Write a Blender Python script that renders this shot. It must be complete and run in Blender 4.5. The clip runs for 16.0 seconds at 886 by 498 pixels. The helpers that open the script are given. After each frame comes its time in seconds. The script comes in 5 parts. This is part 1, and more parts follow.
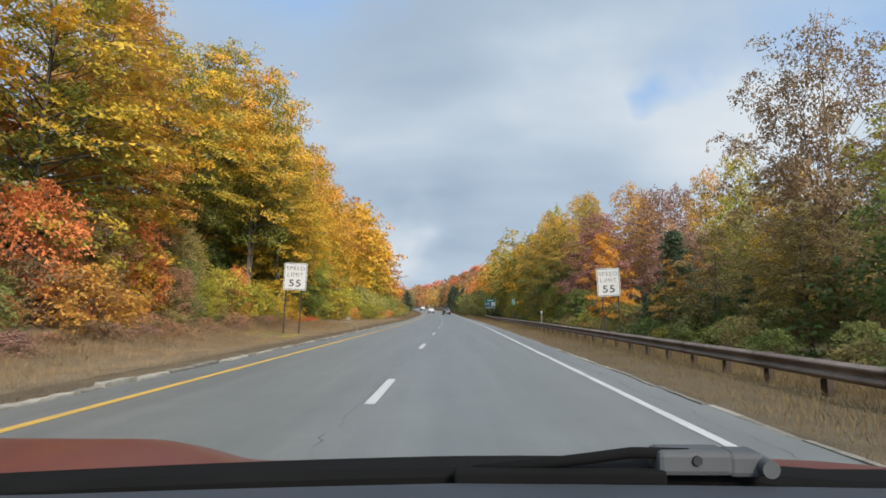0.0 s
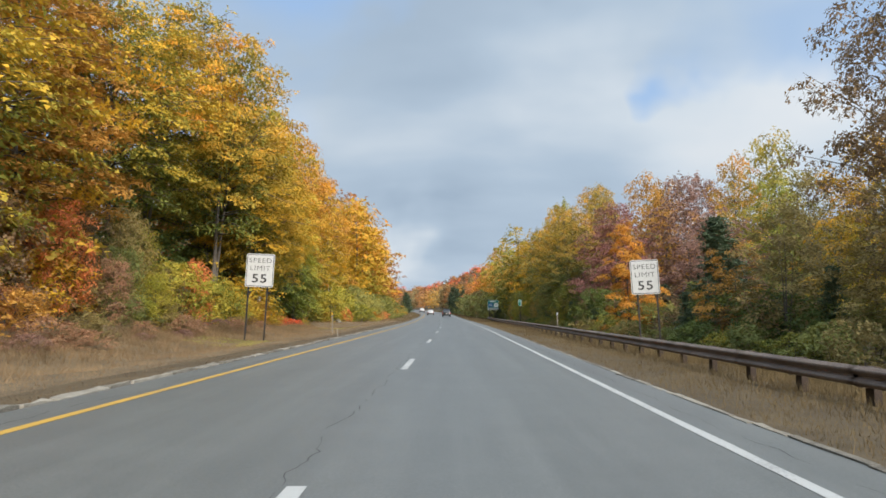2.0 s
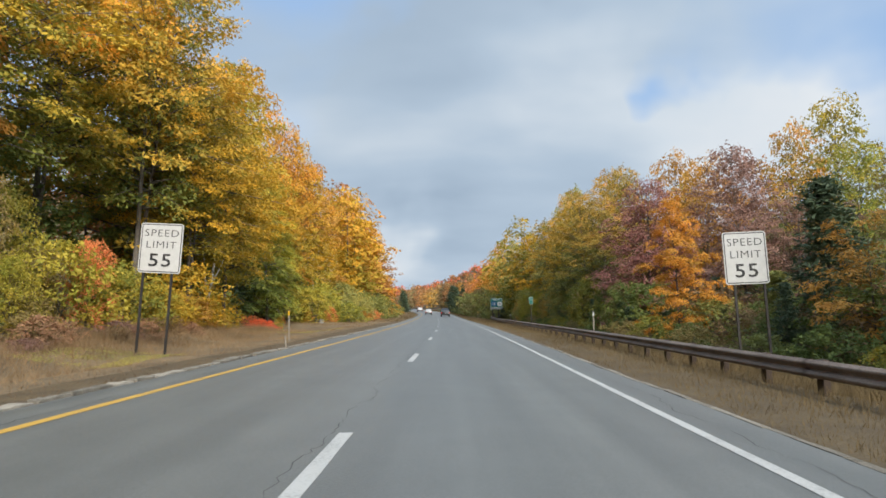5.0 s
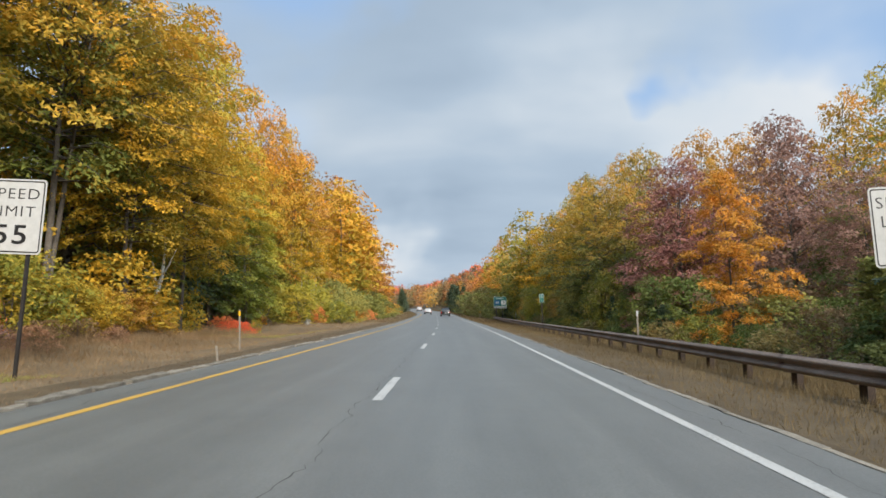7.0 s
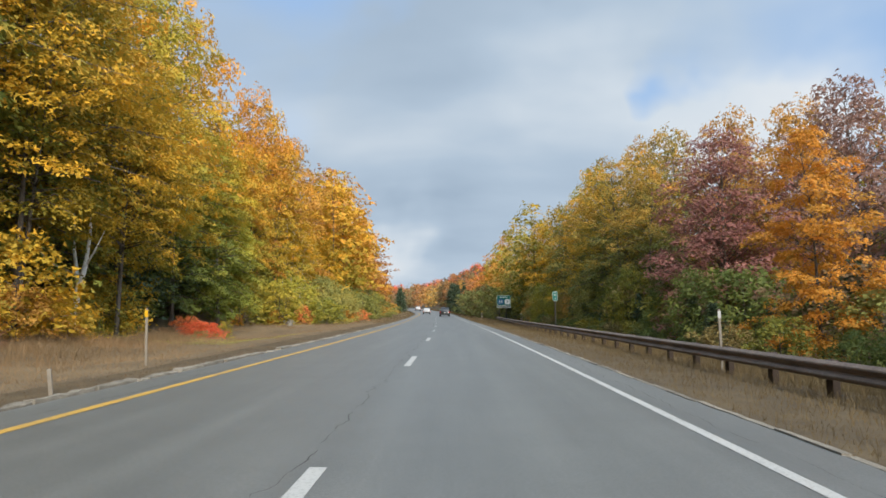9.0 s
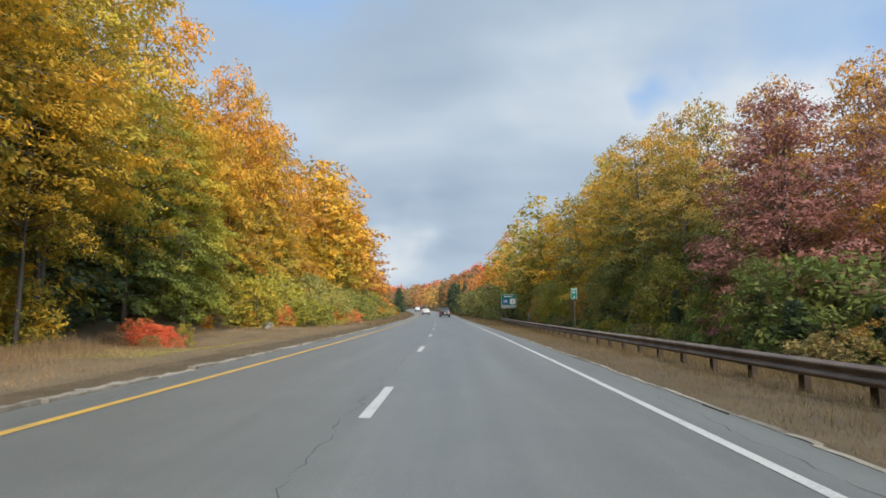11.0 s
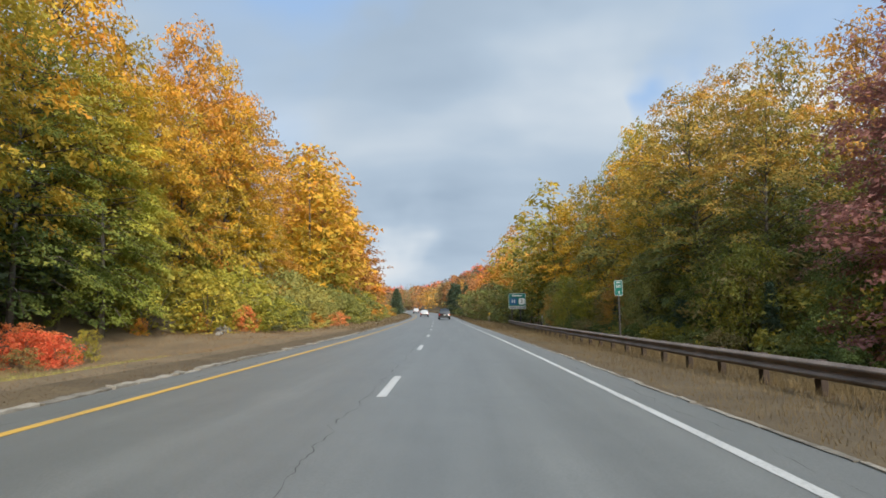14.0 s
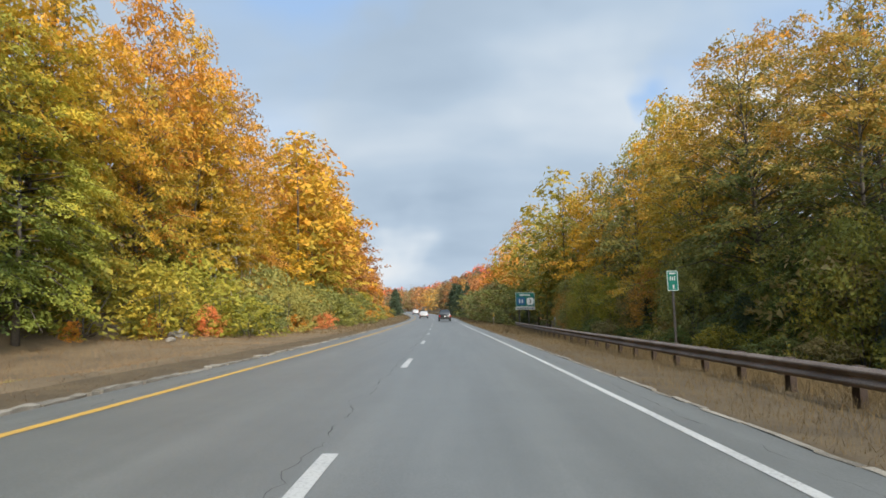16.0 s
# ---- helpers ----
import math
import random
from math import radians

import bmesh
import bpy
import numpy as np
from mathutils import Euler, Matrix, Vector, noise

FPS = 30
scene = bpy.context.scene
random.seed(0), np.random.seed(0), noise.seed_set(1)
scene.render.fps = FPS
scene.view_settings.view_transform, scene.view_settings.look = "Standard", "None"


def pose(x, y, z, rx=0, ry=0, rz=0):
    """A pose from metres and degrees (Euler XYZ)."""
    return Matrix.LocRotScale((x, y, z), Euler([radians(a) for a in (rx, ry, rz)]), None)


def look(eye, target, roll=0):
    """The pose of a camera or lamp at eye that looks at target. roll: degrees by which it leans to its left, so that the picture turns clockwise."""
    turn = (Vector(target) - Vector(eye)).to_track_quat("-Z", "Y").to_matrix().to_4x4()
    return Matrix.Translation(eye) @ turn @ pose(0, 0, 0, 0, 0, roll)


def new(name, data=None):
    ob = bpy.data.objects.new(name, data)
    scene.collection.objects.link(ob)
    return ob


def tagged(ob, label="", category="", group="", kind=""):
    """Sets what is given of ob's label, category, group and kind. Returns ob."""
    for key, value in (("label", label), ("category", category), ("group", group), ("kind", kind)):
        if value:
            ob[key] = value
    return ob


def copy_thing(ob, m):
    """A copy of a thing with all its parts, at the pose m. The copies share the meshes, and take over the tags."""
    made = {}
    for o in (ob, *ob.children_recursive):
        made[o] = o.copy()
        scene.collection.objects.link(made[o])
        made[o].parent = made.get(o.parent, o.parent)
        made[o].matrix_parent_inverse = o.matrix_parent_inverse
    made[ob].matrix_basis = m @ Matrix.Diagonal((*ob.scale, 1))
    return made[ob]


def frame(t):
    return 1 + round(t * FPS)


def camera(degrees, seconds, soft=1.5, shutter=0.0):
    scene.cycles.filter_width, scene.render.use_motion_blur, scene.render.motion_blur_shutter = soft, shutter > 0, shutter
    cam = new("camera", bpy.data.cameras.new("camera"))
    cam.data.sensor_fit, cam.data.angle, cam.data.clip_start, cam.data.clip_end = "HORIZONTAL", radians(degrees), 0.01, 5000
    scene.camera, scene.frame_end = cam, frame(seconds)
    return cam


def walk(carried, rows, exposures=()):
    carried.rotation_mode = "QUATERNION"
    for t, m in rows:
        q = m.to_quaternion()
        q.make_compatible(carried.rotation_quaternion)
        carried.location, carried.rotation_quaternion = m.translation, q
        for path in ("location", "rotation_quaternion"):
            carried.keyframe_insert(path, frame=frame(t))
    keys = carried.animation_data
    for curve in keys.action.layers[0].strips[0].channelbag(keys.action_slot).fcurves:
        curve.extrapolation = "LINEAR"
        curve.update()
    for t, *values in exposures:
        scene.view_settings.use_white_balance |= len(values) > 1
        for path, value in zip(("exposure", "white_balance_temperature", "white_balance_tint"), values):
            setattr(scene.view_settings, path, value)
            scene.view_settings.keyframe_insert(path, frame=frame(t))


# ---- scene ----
cam = camera(72.0, 16.0, soft=1.65)
EYE = 1.247
ROWS = [
    (0.0, 0.00, 0.97, 5.82, 0.00),
    (0.5, 1.74, 0.96, 5.92, 0.05),
    (1.0, 3.46, 1.03, 5.89, 0.03),
    (1.5, 5.14, 0.99, 5.91, -0.03),
    (2.0, 6.87, 1.00, 5.97, 0.02),
    (2.5, 8.58, 0.99, 6.03, -0.05),
    (3.0, 10.25, 1.02, 6.03, 0.02),
    (3.5, 11.96, 1.00, 6.05, -0.01),
    (4.0, 13.67, 0.93, 5.94, -0.02),
    (6.5, 22.26, 0.98, 5.91, -0.01),
    (7.0, 23.94, 0.98, 5.88, 0.13),
    (7.5, 25.66, 0.99, 6.00, 0.11),
    (8.0, 27.35, 0.98, 6.08, 0.06),
    (8.5, 29.05, 0.97, 5.90, -0.02),
    (9.0, 30.75, 0.97, 5.86, 0.05),
    (11.5, 39.26, 1.02, 5.97, 0.17),
    (12.0, 40.95, 1.01, 6.04, 0.18),
    (12.5, 42.65, 1.01, 6.04, 0.11),
    (13.0, 44.34, 1.00, 5.98, 0.13),
    (13.5, 46.03, 1.00, 5.97, 0.14),
    (14.0, 47.72, 1.07, 6.07, 0.26),
    (14.5, 49.39, 1.13, 6.12, 0.25),
    (15.0, 51.07, 1.11, 5.93, 0.21),
    (15.5, 52.77, 1.14, 6.02, 0.23),
    (16.0, 54.48, 1.17, 6.20, 0.33),
]
walk(cam, [(t, pose(0, y, EYE, 90 + pitch, roll, yaw)) for t, y, yaw, pitch, roll in ROWS], ((0.0, 0.0), (14.0, 0.0), (16.0, 0.09)))

# ---- world, sun ----
def link(nt, a, b):
    nt.links.new(a, b)


def node(nt, kind, **inputs):
    n = nt.nodes.new(kind)
    for key, value in inputs.items():
        n.inputs[key.replace("_", " ")].default_value = value
    return n


def ramp(nt, source, stops):
    n = nt.nodes.new("ShaderNodeValToRGB")
    while len(n.color_ramp.elements) < len(stops):
        n.color_ramp.elements.new(0.5)
    for e, (at, c) in zip(n.color_ramp.elements, stops):
        e.position, e.color = at, (*c, 1)
    link(nt, source, n.inputs["Fac"])
    return n


def mix_colour(nt, fac, a, b, mode="MIX"):
    n = nt.nodes.new("ShaderNodeMix")
    n.data_type, n.blend_type = "RGBA", mode
    for socket, value in ((n.inputs[0], fac), (n.inputs[6], a), (n.inputs[7], b)):
        if hasattr(value, "links"):
            link(nt, value, socket)
        elif isinstance(value, (int, float)):
            socket.default_value = value
        else:
            socket.default_value = (*value, 1)
    return n.outputs[2]


def maths(nt, op, a, b=None, c=None):
    n = nt.nodes.new("ShaderNodeMath")
    n.operation = op
    for i, value in enumerate((a, b, c)):
        if value is None:
            continue
        if hasattr(value, "links"):
            link(nt, value, n.inputs[i])
        else:
            n.inputs[i].default_value = value
    return n.outputs[0]


SUN_ELEVATION, SUN_AZIMUTH = 33.0, 155.0   # azimuth clockwise from the road's direction

world = bpy.data.worlds.new("sky")
scene.world = world
world.use_nodes = True
wt = world.node_tree
wt.nodes.clear()
sky = wt.nodes.new("ShaderNodeTexSky")
sky.sky_type, sky.sun_disc = "NISHITA", False
sky.sun_elevation, sky.sun_rotation = radians(SUN_ELEVATION), radians(SUN_AZIMUTH)
coord = wt.nodes.new("ShaderNodeTexCoord")
# flat cloud deck: project the direction on a plane overhead
sep = wt.nodes.new("ShaderNodeSeparateXYZ")
link(wt, coord.outputs["Generated"], sep.inputs[0])
up = maths(wt, "ADD", maths(wt, "MAXIMUM", sep.outputs[2], 0.0), 0.30)
deck = wt.nodes.new("ShaderNodeCombineXYZ")
link(wt, maths(wt, "DIVIDE", sep.outputs[0], up), deck.inputs[0])
link(wt, maths(wt, "DIVIDE", sep.outputs[1], up), deck.inputs[1])
big = node(wt, "ShaderNodeTexNoise", Scale=1.0, Detail=5.0, Roughness=0.48, Distortion=0.3)
link(wt, deck.outputs[0], big.inputs["Vector"])
wander = node(wt, "ShaderNodeTexNoise", Scale=3.2, Detail=4.0, Roughness=0.55)
link(wt, coord.outputs["Generated"], wander.inputs["Vector"])
centred = wt.nodes.new("ShaderNodeVectorMath")
centred.operation = "MULTIPLY_ADD"
link(wt, wander.outputs["Color"], centred.inputs[0])
centred.inputs[1].default_value, centred.inputs[2].default_value = (0.34, 0.34, 0.34), (-0.17, -0.17, -0.17)
strayed = wt.nodes.new("ShaderNodeVectorMath")
link(wt, coord.outputs["Generated"], strayed.inputs[0])
link(wt, centred.outputs[0], strayed.inputs[1])
cover = maths(wt, "ADD", big.outputs["Fac"], 0.02)
for direction, width, amount in (((0.265, 0.89, 0.375), 0.05, -0.36), ((0.31, 0.885, 0.345), 0.06, -0.30), ((0.52, 0.79, 0.33), 0.12, -0.20), ((-0.15, 0.83, 0.54), 0.13, -0.5), ((0.42, 0.79, 0.45), 0.16, -0.10),
                                 ((0.12, 0.90, 0.40), 0.17, 0.20), ((0.10, 0.98, 0.14), 0.30, 0.22), ((0.48, 0.84, 0.25), 0.15, 0.34)):
    n = wt.nodes.new("ShaderNodeVectorMath")
    n.operation = "DISTANCE"
    link(wt, strayed.outputs[0], n.inputs[0])
    n.inputs[1].default_value = Vector(direction).normalized()
    fall = maths(wt, "POWER", 2.718, maths(wt, "MULTIPLY", maths(wt, "POWER", maths(wt, "DIVIDE", n.outputs["Value"], width), 2.0), -1.0))
    cover = maths(wt, "MULTIPLY_ADD", fall, amount, cover)
mask = ramp(wt, cover, ((0.34, (0, 0, 0)), (0.56, (1, 1, 1))))
tone = node(wt, "ShaderNodeTexNoise", Scale=1.5, Detail=4.0, Roughness=0.45)
shift = node(wt, "ShaderNodeMapping", Location=(3.1, 1.7, 0.0), Scale=(0.75, 1.25, 1.0))
link(wt, deck.outputs[0], shift.inputs[0])
link(wt, shift.outputs[0], tone.inputs["Vector"])
tones = tone.outputs["Fac"]
for direction, width, amount in (((-0.105, 0.985, 0.125), 0.065, 0.62), ((0.19, 0.88, 0.43), 0.12, 0.16), ((0.48, 0.84, 0.25), 0.13, 0.26), ((0.0, 0.96, 0.27), 0.14, -0.08)):
    n = wt.nodes.new("ShaderNodeVectorMath")
    n.operation = "DISTANCE"
    link(wt, strayed.outputs[0], n.inputs[0])
    n.inputs[1].default_value = Vector(direction).normalized()
    fall = maths(wt, "POWER", 2.718, maths(wt, "MULTIPLY", maths(wt, "POWER", maths(wt, "DIVIDE", n.outputs["Value"], width), 2.0), -1.0))
    tones = maths(wt, "MULTIPLY_ADD", fall, amount, tones)
cloud = ramp(wt, tones, ((0.32, (0.365, 0.465, 0.585)), (0.5, (0.445, 0.55, 0.67)), (0.74, (0.64, 0.715, 0.79)), (0.95, (0.74, 0.78, 0.82))))
blue = mix_colour(wt, 0.55, sky.outputs[0], (4.6, 6.7, 9.9))
clear = node(wt, "ShaderNodeBackground", Strength=0.112)
link(wt, blue, clear.inputs["Color"])
# the deck glows where the veiled sun stands behind it
glow = wt.nodes.new("ShaderNodeVectorMath")
glow.operation = "DOT_PRODUCT"
link(wt, coord.outputs["Generated"], glow.inputs[0])
a, e = radians(SUN_AZIMUTH), radians(SUN_ELEVATION)
glow.inputs[1].default_value = (math.sin(a) * math.cos(e), math.cos(a) * math.cos(e), math.sin(e))
shine = maths(wt, "POWER", maths(wt, "MAXIMUM", maths(wt, "MULTIPLY_ADD", glow.outputs["Value"], 0.5, 0.5), 0.0), 4.0)
cloudy = wt.nodes.new("ShaderNodeBackground")
link(wt, maths(wt, "MULTIPLY_ADD", shine, 3.2, 1.0), cloudy.inputs["Strength"])
link(wt, cloud.outputs[0], cloudy.inputs["Color"])
both = wt.nodes.new("ShaderNodeMixShader")
link(wt, mask.outputs[0], both.inputs[0])
link(wt, clear.outputs[0], both.inputs[1])
link(wt, cloudy.outputs[0], both.inputs[2])
out = wt.nodes.new("ShaderNodeOutputWorld")
link(wt, both.outputs[0], out.inputs[0])

sun = new("sun", bpy.data.lights.new("sun", "SUN"))
sun.data.energy, sun.data.angle, sun.data.color = 5.0, radians(14), (1.0, 0.89, 0.73)
a, e = radians(SUN_AZIMUTH), radians(SUN_ELEVATION)
sun.matrix_world = look((0, 0, 60), Vector((0, 0, 60)) - Vector((math.sin(a) * math.cos(e), math.cos(a) * math.cos(e), math.sin(e))))


# ---- materials ----
def material(name, roughness=0.7, metal=0.0):
    m = bpy.data.materials.new(name)
    m.use_nodes = True
    nt = m.node_tree
    p = nt.nodes["Principled BSDF"]
    p.inputs["Roughness"].default_value, p.inputs["Metallic"].default_value = roughness, metal
    return m, nt, p


def textured(name, colours, scale=3.0, fine=40.0, roughness=0.8, bump=0.3, metal=0.0, vary=0.0):
    """Three colours over a large noise, broken by a fine one, with relief from the fine one."""
    m, nt, p = material(name, roughness, metal)
    where = nt.nodes.new("ShaderNodeTexCoord").outputs["Object"]
    large = node(nt, "ShaderNodeTexNoise", Scale=scale, Detail=5.0, Roughness=0.6)
    small = node(nt, "ShaderNodeTexNoise", Scale=fine, Detail=3.0, Roughness=0.65)
    link(nt, where, large.inputs["Vector"])
    link(nt, where, small.inputs["Vector"])
    value = maths(nt, "MULTIPLY_ADD", small.outputs["Fac"], 0.6, maths(nt, "MULTIPLY", large.outputs["Fac"], 0.7))
    if vary:
        info = nt.nodes.new("ShaderNodeObjectInfo")
        value = maths(nt, "MULTIPLY_ADD", maths(nt, "SUBTRACT", info.outputs["Random"], 0.5), vary, value)
    c = ramp(nt, value, ((0.42, colours[0]), (0.64, colours[1]), (0.86, colours[2])))
    link(nt, c.outputs[0], p.inputs["Base Color"])
    if bump:
        b = node(nt, "ShaderNodeBump", Strength=bump, Distance=0.02)
        link(nt, small.outputs["Fac"], b.inputs["Height"])
        link(nt, b.outputs[0], p.inputs["Normal"])
    return m


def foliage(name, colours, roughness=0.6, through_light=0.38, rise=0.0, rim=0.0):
    """Leaves: each leaf its own shade, drifting in patches over the crown and from tree to tree; they turn first high
    up (rise) and far out (rim), and low and inner leaves also get the crown's shade as darker colour.
    """
    m, nt, p = material(name, roughness)
    p.inputs["Specular IOR Level"].default_value = 0.25
    geo = nt.nodes.new("ShaderNodeNewGeometry")
    info = nt.nodes.new("ShaderNodeObjectInfo")
    where = nt.nodes.new("ShaderNodeTexCoord").outputs["Object"]
    patch = node(nt, "ShaderNodeTexNoise", Scale=0.33, Detail=3.0, Roughness=0.6)
    link(nt, where, patch.inputs["Vector"])
    spray = node(nt, "ShaderNodeTexNoise", Scale=1.3, Detail=2.0, Roughness=0.6)
    link(nt, where, spray.inputs["Vector"])
    value = maths(nt, "MULTIPLY", geo.outputs["Random Per Island"], 0.18)
    value = maths(nt, "MULTIPLY_ADD", patch.outputs["Fac"], 1.0, value)
    value = maths(nt, "MULTIPLY_ADD", spray.outputs["Fac"], 0.5, value)
    value = maths(nt, "MULTIPLY_ADD", info.outputs["Random"], 0.25, value)
    # greener and darker low and inside: unturned leaves, plus crown shade painted in
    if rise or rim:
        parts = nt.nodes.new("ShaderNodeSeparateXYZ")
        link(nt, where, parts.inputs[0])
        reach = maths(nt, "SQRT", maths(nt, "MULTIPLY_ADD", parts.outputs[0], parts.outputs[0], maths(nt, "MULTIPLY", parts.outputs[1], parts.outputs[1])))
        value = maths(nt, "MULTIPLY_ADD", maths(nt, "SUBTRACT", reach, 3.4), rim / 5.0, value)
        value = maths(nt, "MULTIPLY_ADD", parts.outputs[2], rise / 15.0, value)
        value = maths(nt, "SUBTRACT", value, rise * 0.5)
    value = maths(nt, "SUBTRACT", value, 0.495)
    step = 1.0 / (len(colours) - 1)
    c = ramp(nt, value, [(i * step, tuple(min(0.85, 1.5 * v) for v in col)) for i, col in enumerate(colours)])
    link(nt, c.outputs[0], p.inputs["Base Color"])
    t = nt.nodes.new("ShaderNodeBsdfTranslucent")
    link(nt, c.outputs[0], t.inputs["Color"])
    both = node(nt, "ShaderNodeMixShader", Fac=through_light)
    link(nt, p.outputs[0], both.inputs[1])
    link(nt, t.outputs[0], both.inputs[2])
    link(nt, both.outputs[0], nt.nodes["Material Output"].inputs["Surface"])
    return m


RECIPE = {}


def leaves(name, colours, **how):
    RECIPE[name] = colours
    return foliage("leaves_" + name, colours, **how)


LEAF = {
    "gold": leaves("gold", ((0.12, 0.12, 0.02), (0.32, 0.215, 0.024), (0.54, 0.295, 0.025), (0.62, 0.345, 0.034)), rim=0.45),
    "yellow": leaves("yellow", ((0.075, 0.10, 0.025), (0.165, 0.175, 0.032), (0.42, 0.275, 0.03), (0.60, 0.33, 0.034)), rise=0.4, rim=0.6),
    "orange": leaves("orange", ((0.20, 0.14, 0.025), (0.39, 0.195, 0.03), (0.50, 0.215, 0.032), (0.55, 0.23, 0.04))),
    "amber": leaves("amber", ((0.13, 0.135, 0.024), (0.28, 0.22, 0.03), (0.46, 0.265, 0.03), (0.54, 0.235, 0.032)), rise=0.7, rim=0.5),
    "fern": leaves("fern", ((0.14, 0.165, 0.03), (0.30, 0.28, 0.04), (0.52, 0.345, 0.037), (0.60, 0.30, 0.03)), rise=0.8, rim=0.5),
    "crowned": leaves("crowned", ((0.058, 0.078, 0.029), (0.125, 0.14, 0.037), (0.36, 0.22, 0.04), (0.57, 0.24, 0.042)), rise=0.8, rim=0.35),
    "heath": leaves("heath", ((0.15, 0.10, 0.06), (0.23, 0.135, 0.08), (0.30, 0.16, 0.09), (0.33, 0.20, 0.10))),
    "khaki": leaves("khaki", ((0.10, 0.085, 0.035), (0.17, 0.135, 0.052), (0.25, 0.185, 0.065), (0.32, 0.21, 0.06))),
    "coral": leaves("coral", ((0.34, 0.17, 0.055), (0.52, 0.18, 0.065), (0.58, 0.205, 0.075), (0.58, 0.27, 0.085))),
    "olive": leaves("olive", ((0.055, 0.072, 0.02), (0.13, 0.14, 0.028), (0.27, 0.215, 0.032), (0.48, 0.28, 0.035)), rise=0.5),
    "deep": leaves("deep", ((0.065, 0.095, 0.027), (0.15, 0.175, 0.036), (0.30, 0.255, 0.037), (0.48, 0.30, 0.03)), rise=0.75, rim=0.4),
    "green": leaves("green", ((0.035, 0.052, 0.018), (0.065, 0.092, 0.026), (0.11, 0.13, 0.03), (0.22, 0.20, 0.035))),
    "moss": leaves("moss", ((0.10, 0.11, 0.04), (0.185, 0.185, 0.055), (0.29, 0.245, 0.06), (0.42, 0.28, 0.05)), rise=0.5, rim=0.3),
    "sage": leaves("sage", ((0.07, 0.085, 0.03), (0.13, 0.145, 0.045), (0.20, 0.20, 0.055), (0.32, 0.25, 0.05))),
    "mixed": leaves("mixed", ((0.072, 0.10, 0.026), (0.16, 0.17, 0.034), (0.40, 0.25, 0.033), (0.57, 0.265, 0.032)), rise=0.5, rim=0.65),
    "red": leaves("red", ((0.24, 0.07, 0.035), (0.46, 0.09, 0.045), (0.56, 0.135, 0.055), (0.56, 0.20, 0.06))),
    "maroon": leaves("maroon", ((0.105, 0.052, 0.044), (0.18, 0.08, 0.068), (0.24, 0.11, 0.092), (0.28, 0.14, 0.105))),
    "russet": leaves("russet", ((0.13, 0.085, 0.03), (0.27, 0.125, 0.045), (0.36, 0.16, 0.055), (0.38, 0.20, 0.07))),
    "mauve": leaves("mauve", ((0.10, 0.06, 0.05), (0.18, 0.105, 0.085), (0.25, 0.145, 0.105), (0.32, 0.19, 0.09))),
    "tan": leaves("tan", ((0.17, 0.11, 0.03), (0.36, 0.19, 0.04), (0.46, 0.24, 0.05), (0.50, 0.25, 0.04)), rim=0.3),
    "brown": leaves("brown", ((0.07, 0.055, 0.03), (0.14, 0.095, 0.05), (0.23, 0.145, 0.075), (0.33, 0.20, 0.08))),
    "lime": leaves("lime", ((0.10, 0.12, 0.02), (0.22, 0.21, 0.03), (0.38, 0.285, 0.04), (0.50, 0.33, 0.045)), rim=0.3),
    "pine": foliage("needles", ((0.028, 0.043, 0.027), (0.047, 0.07, 0.04), (0.072, 0.098, 0.053), (0.10, 0.122, 0.062)), through_light=0.15),
}
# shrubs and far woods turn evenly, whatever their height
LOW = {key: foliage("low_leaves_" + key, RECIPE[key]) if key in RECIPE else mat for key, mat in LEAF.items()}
TAN_GRASS = foliage("tan_grass", ((0.08, 0.053, 0.03), (0.155, 0.105, 0.058), (0.22, 0.152, 0.084), (0.20, 0.15, 0.065)), roughness=0.85, through_light=0.2)
DRY_GRASS = foliage("dry_grass", ((0.05, 0.037, 0.019), (0.086, 0.062, 0.031), (0.125, 0.09, 0.044), (0.105, 0.09, 0.036)), roughness=0.9, through_light=0.2)
MOWN = foliage("mown_verge", ((0.045, 0.032, 0.02), (0.08, 0.056, 0.034), (0.115, 0.08, 0.048), (0.14, 0.10, 0.06)), roughness=0.9, through_light=0.1)
SOIL = textured("soil_and_leaf_litter", ((0.075, 0.055, 0.031), (0.135, 0.098, 0.055), (0.205, 0.15, 0.084)), 0.5, 14.0, 0.95, 0.8)
MOWN_SOIL = textured("mown_brown_strip", ((0.045, 0.032, 0.015), (0.082, 0.057, 0.027), (0.13, 0.091, 0.044)), 0.8, 16.0, 0.95, 0.7)
VERGE_SOIL = textured("olive_brown_verge", ((0.042, 0.03, 0.015), (0.075, 0.053, 0.026), (0.115, 0.082, 0.04)), 0.9, 18.0, 0.95, 0.8)
BARK = textured("grey_brown_bark", ((0.05, 0.04, 0.03), (0.10, 0.085, 0.07), (0.19, 0.17, 0.145)), 2.0, 30.0, 0.9, 0.6)
BIRCH = textured("pale_birch_bark", ((0.38, 0.36, 0.32), (0.68, 0.66, 0.61), (0.8, 0.78, 0.74)), 3.0, 18.0, 0.75, 0.3)
RUST = textured("weathering_steel", ((0.095, 0.068, 0.054), (0.18, 0.137, 0.11), (0.30, 0.24, 0.20)), 1.2, 45.0, 0.62, 0.25, 0.3)
GRANITE = textured("worn_granite", ((0.07, 0.061, 0.047), (0.19, 0.171, 0.138), (0.32, 0.292, 0.24)), 2.6, 60.0, 0.9, 0.5, vary=0.25)
POSTSTEEL = textured("dark_sign_post_steel", ((0.012, 0.011, 0.011), (0.025, 0.022, 0.02), (0.05, 0.04, 0.034)), 3.0, 50.0, 0.6, 0.1, 0.3)


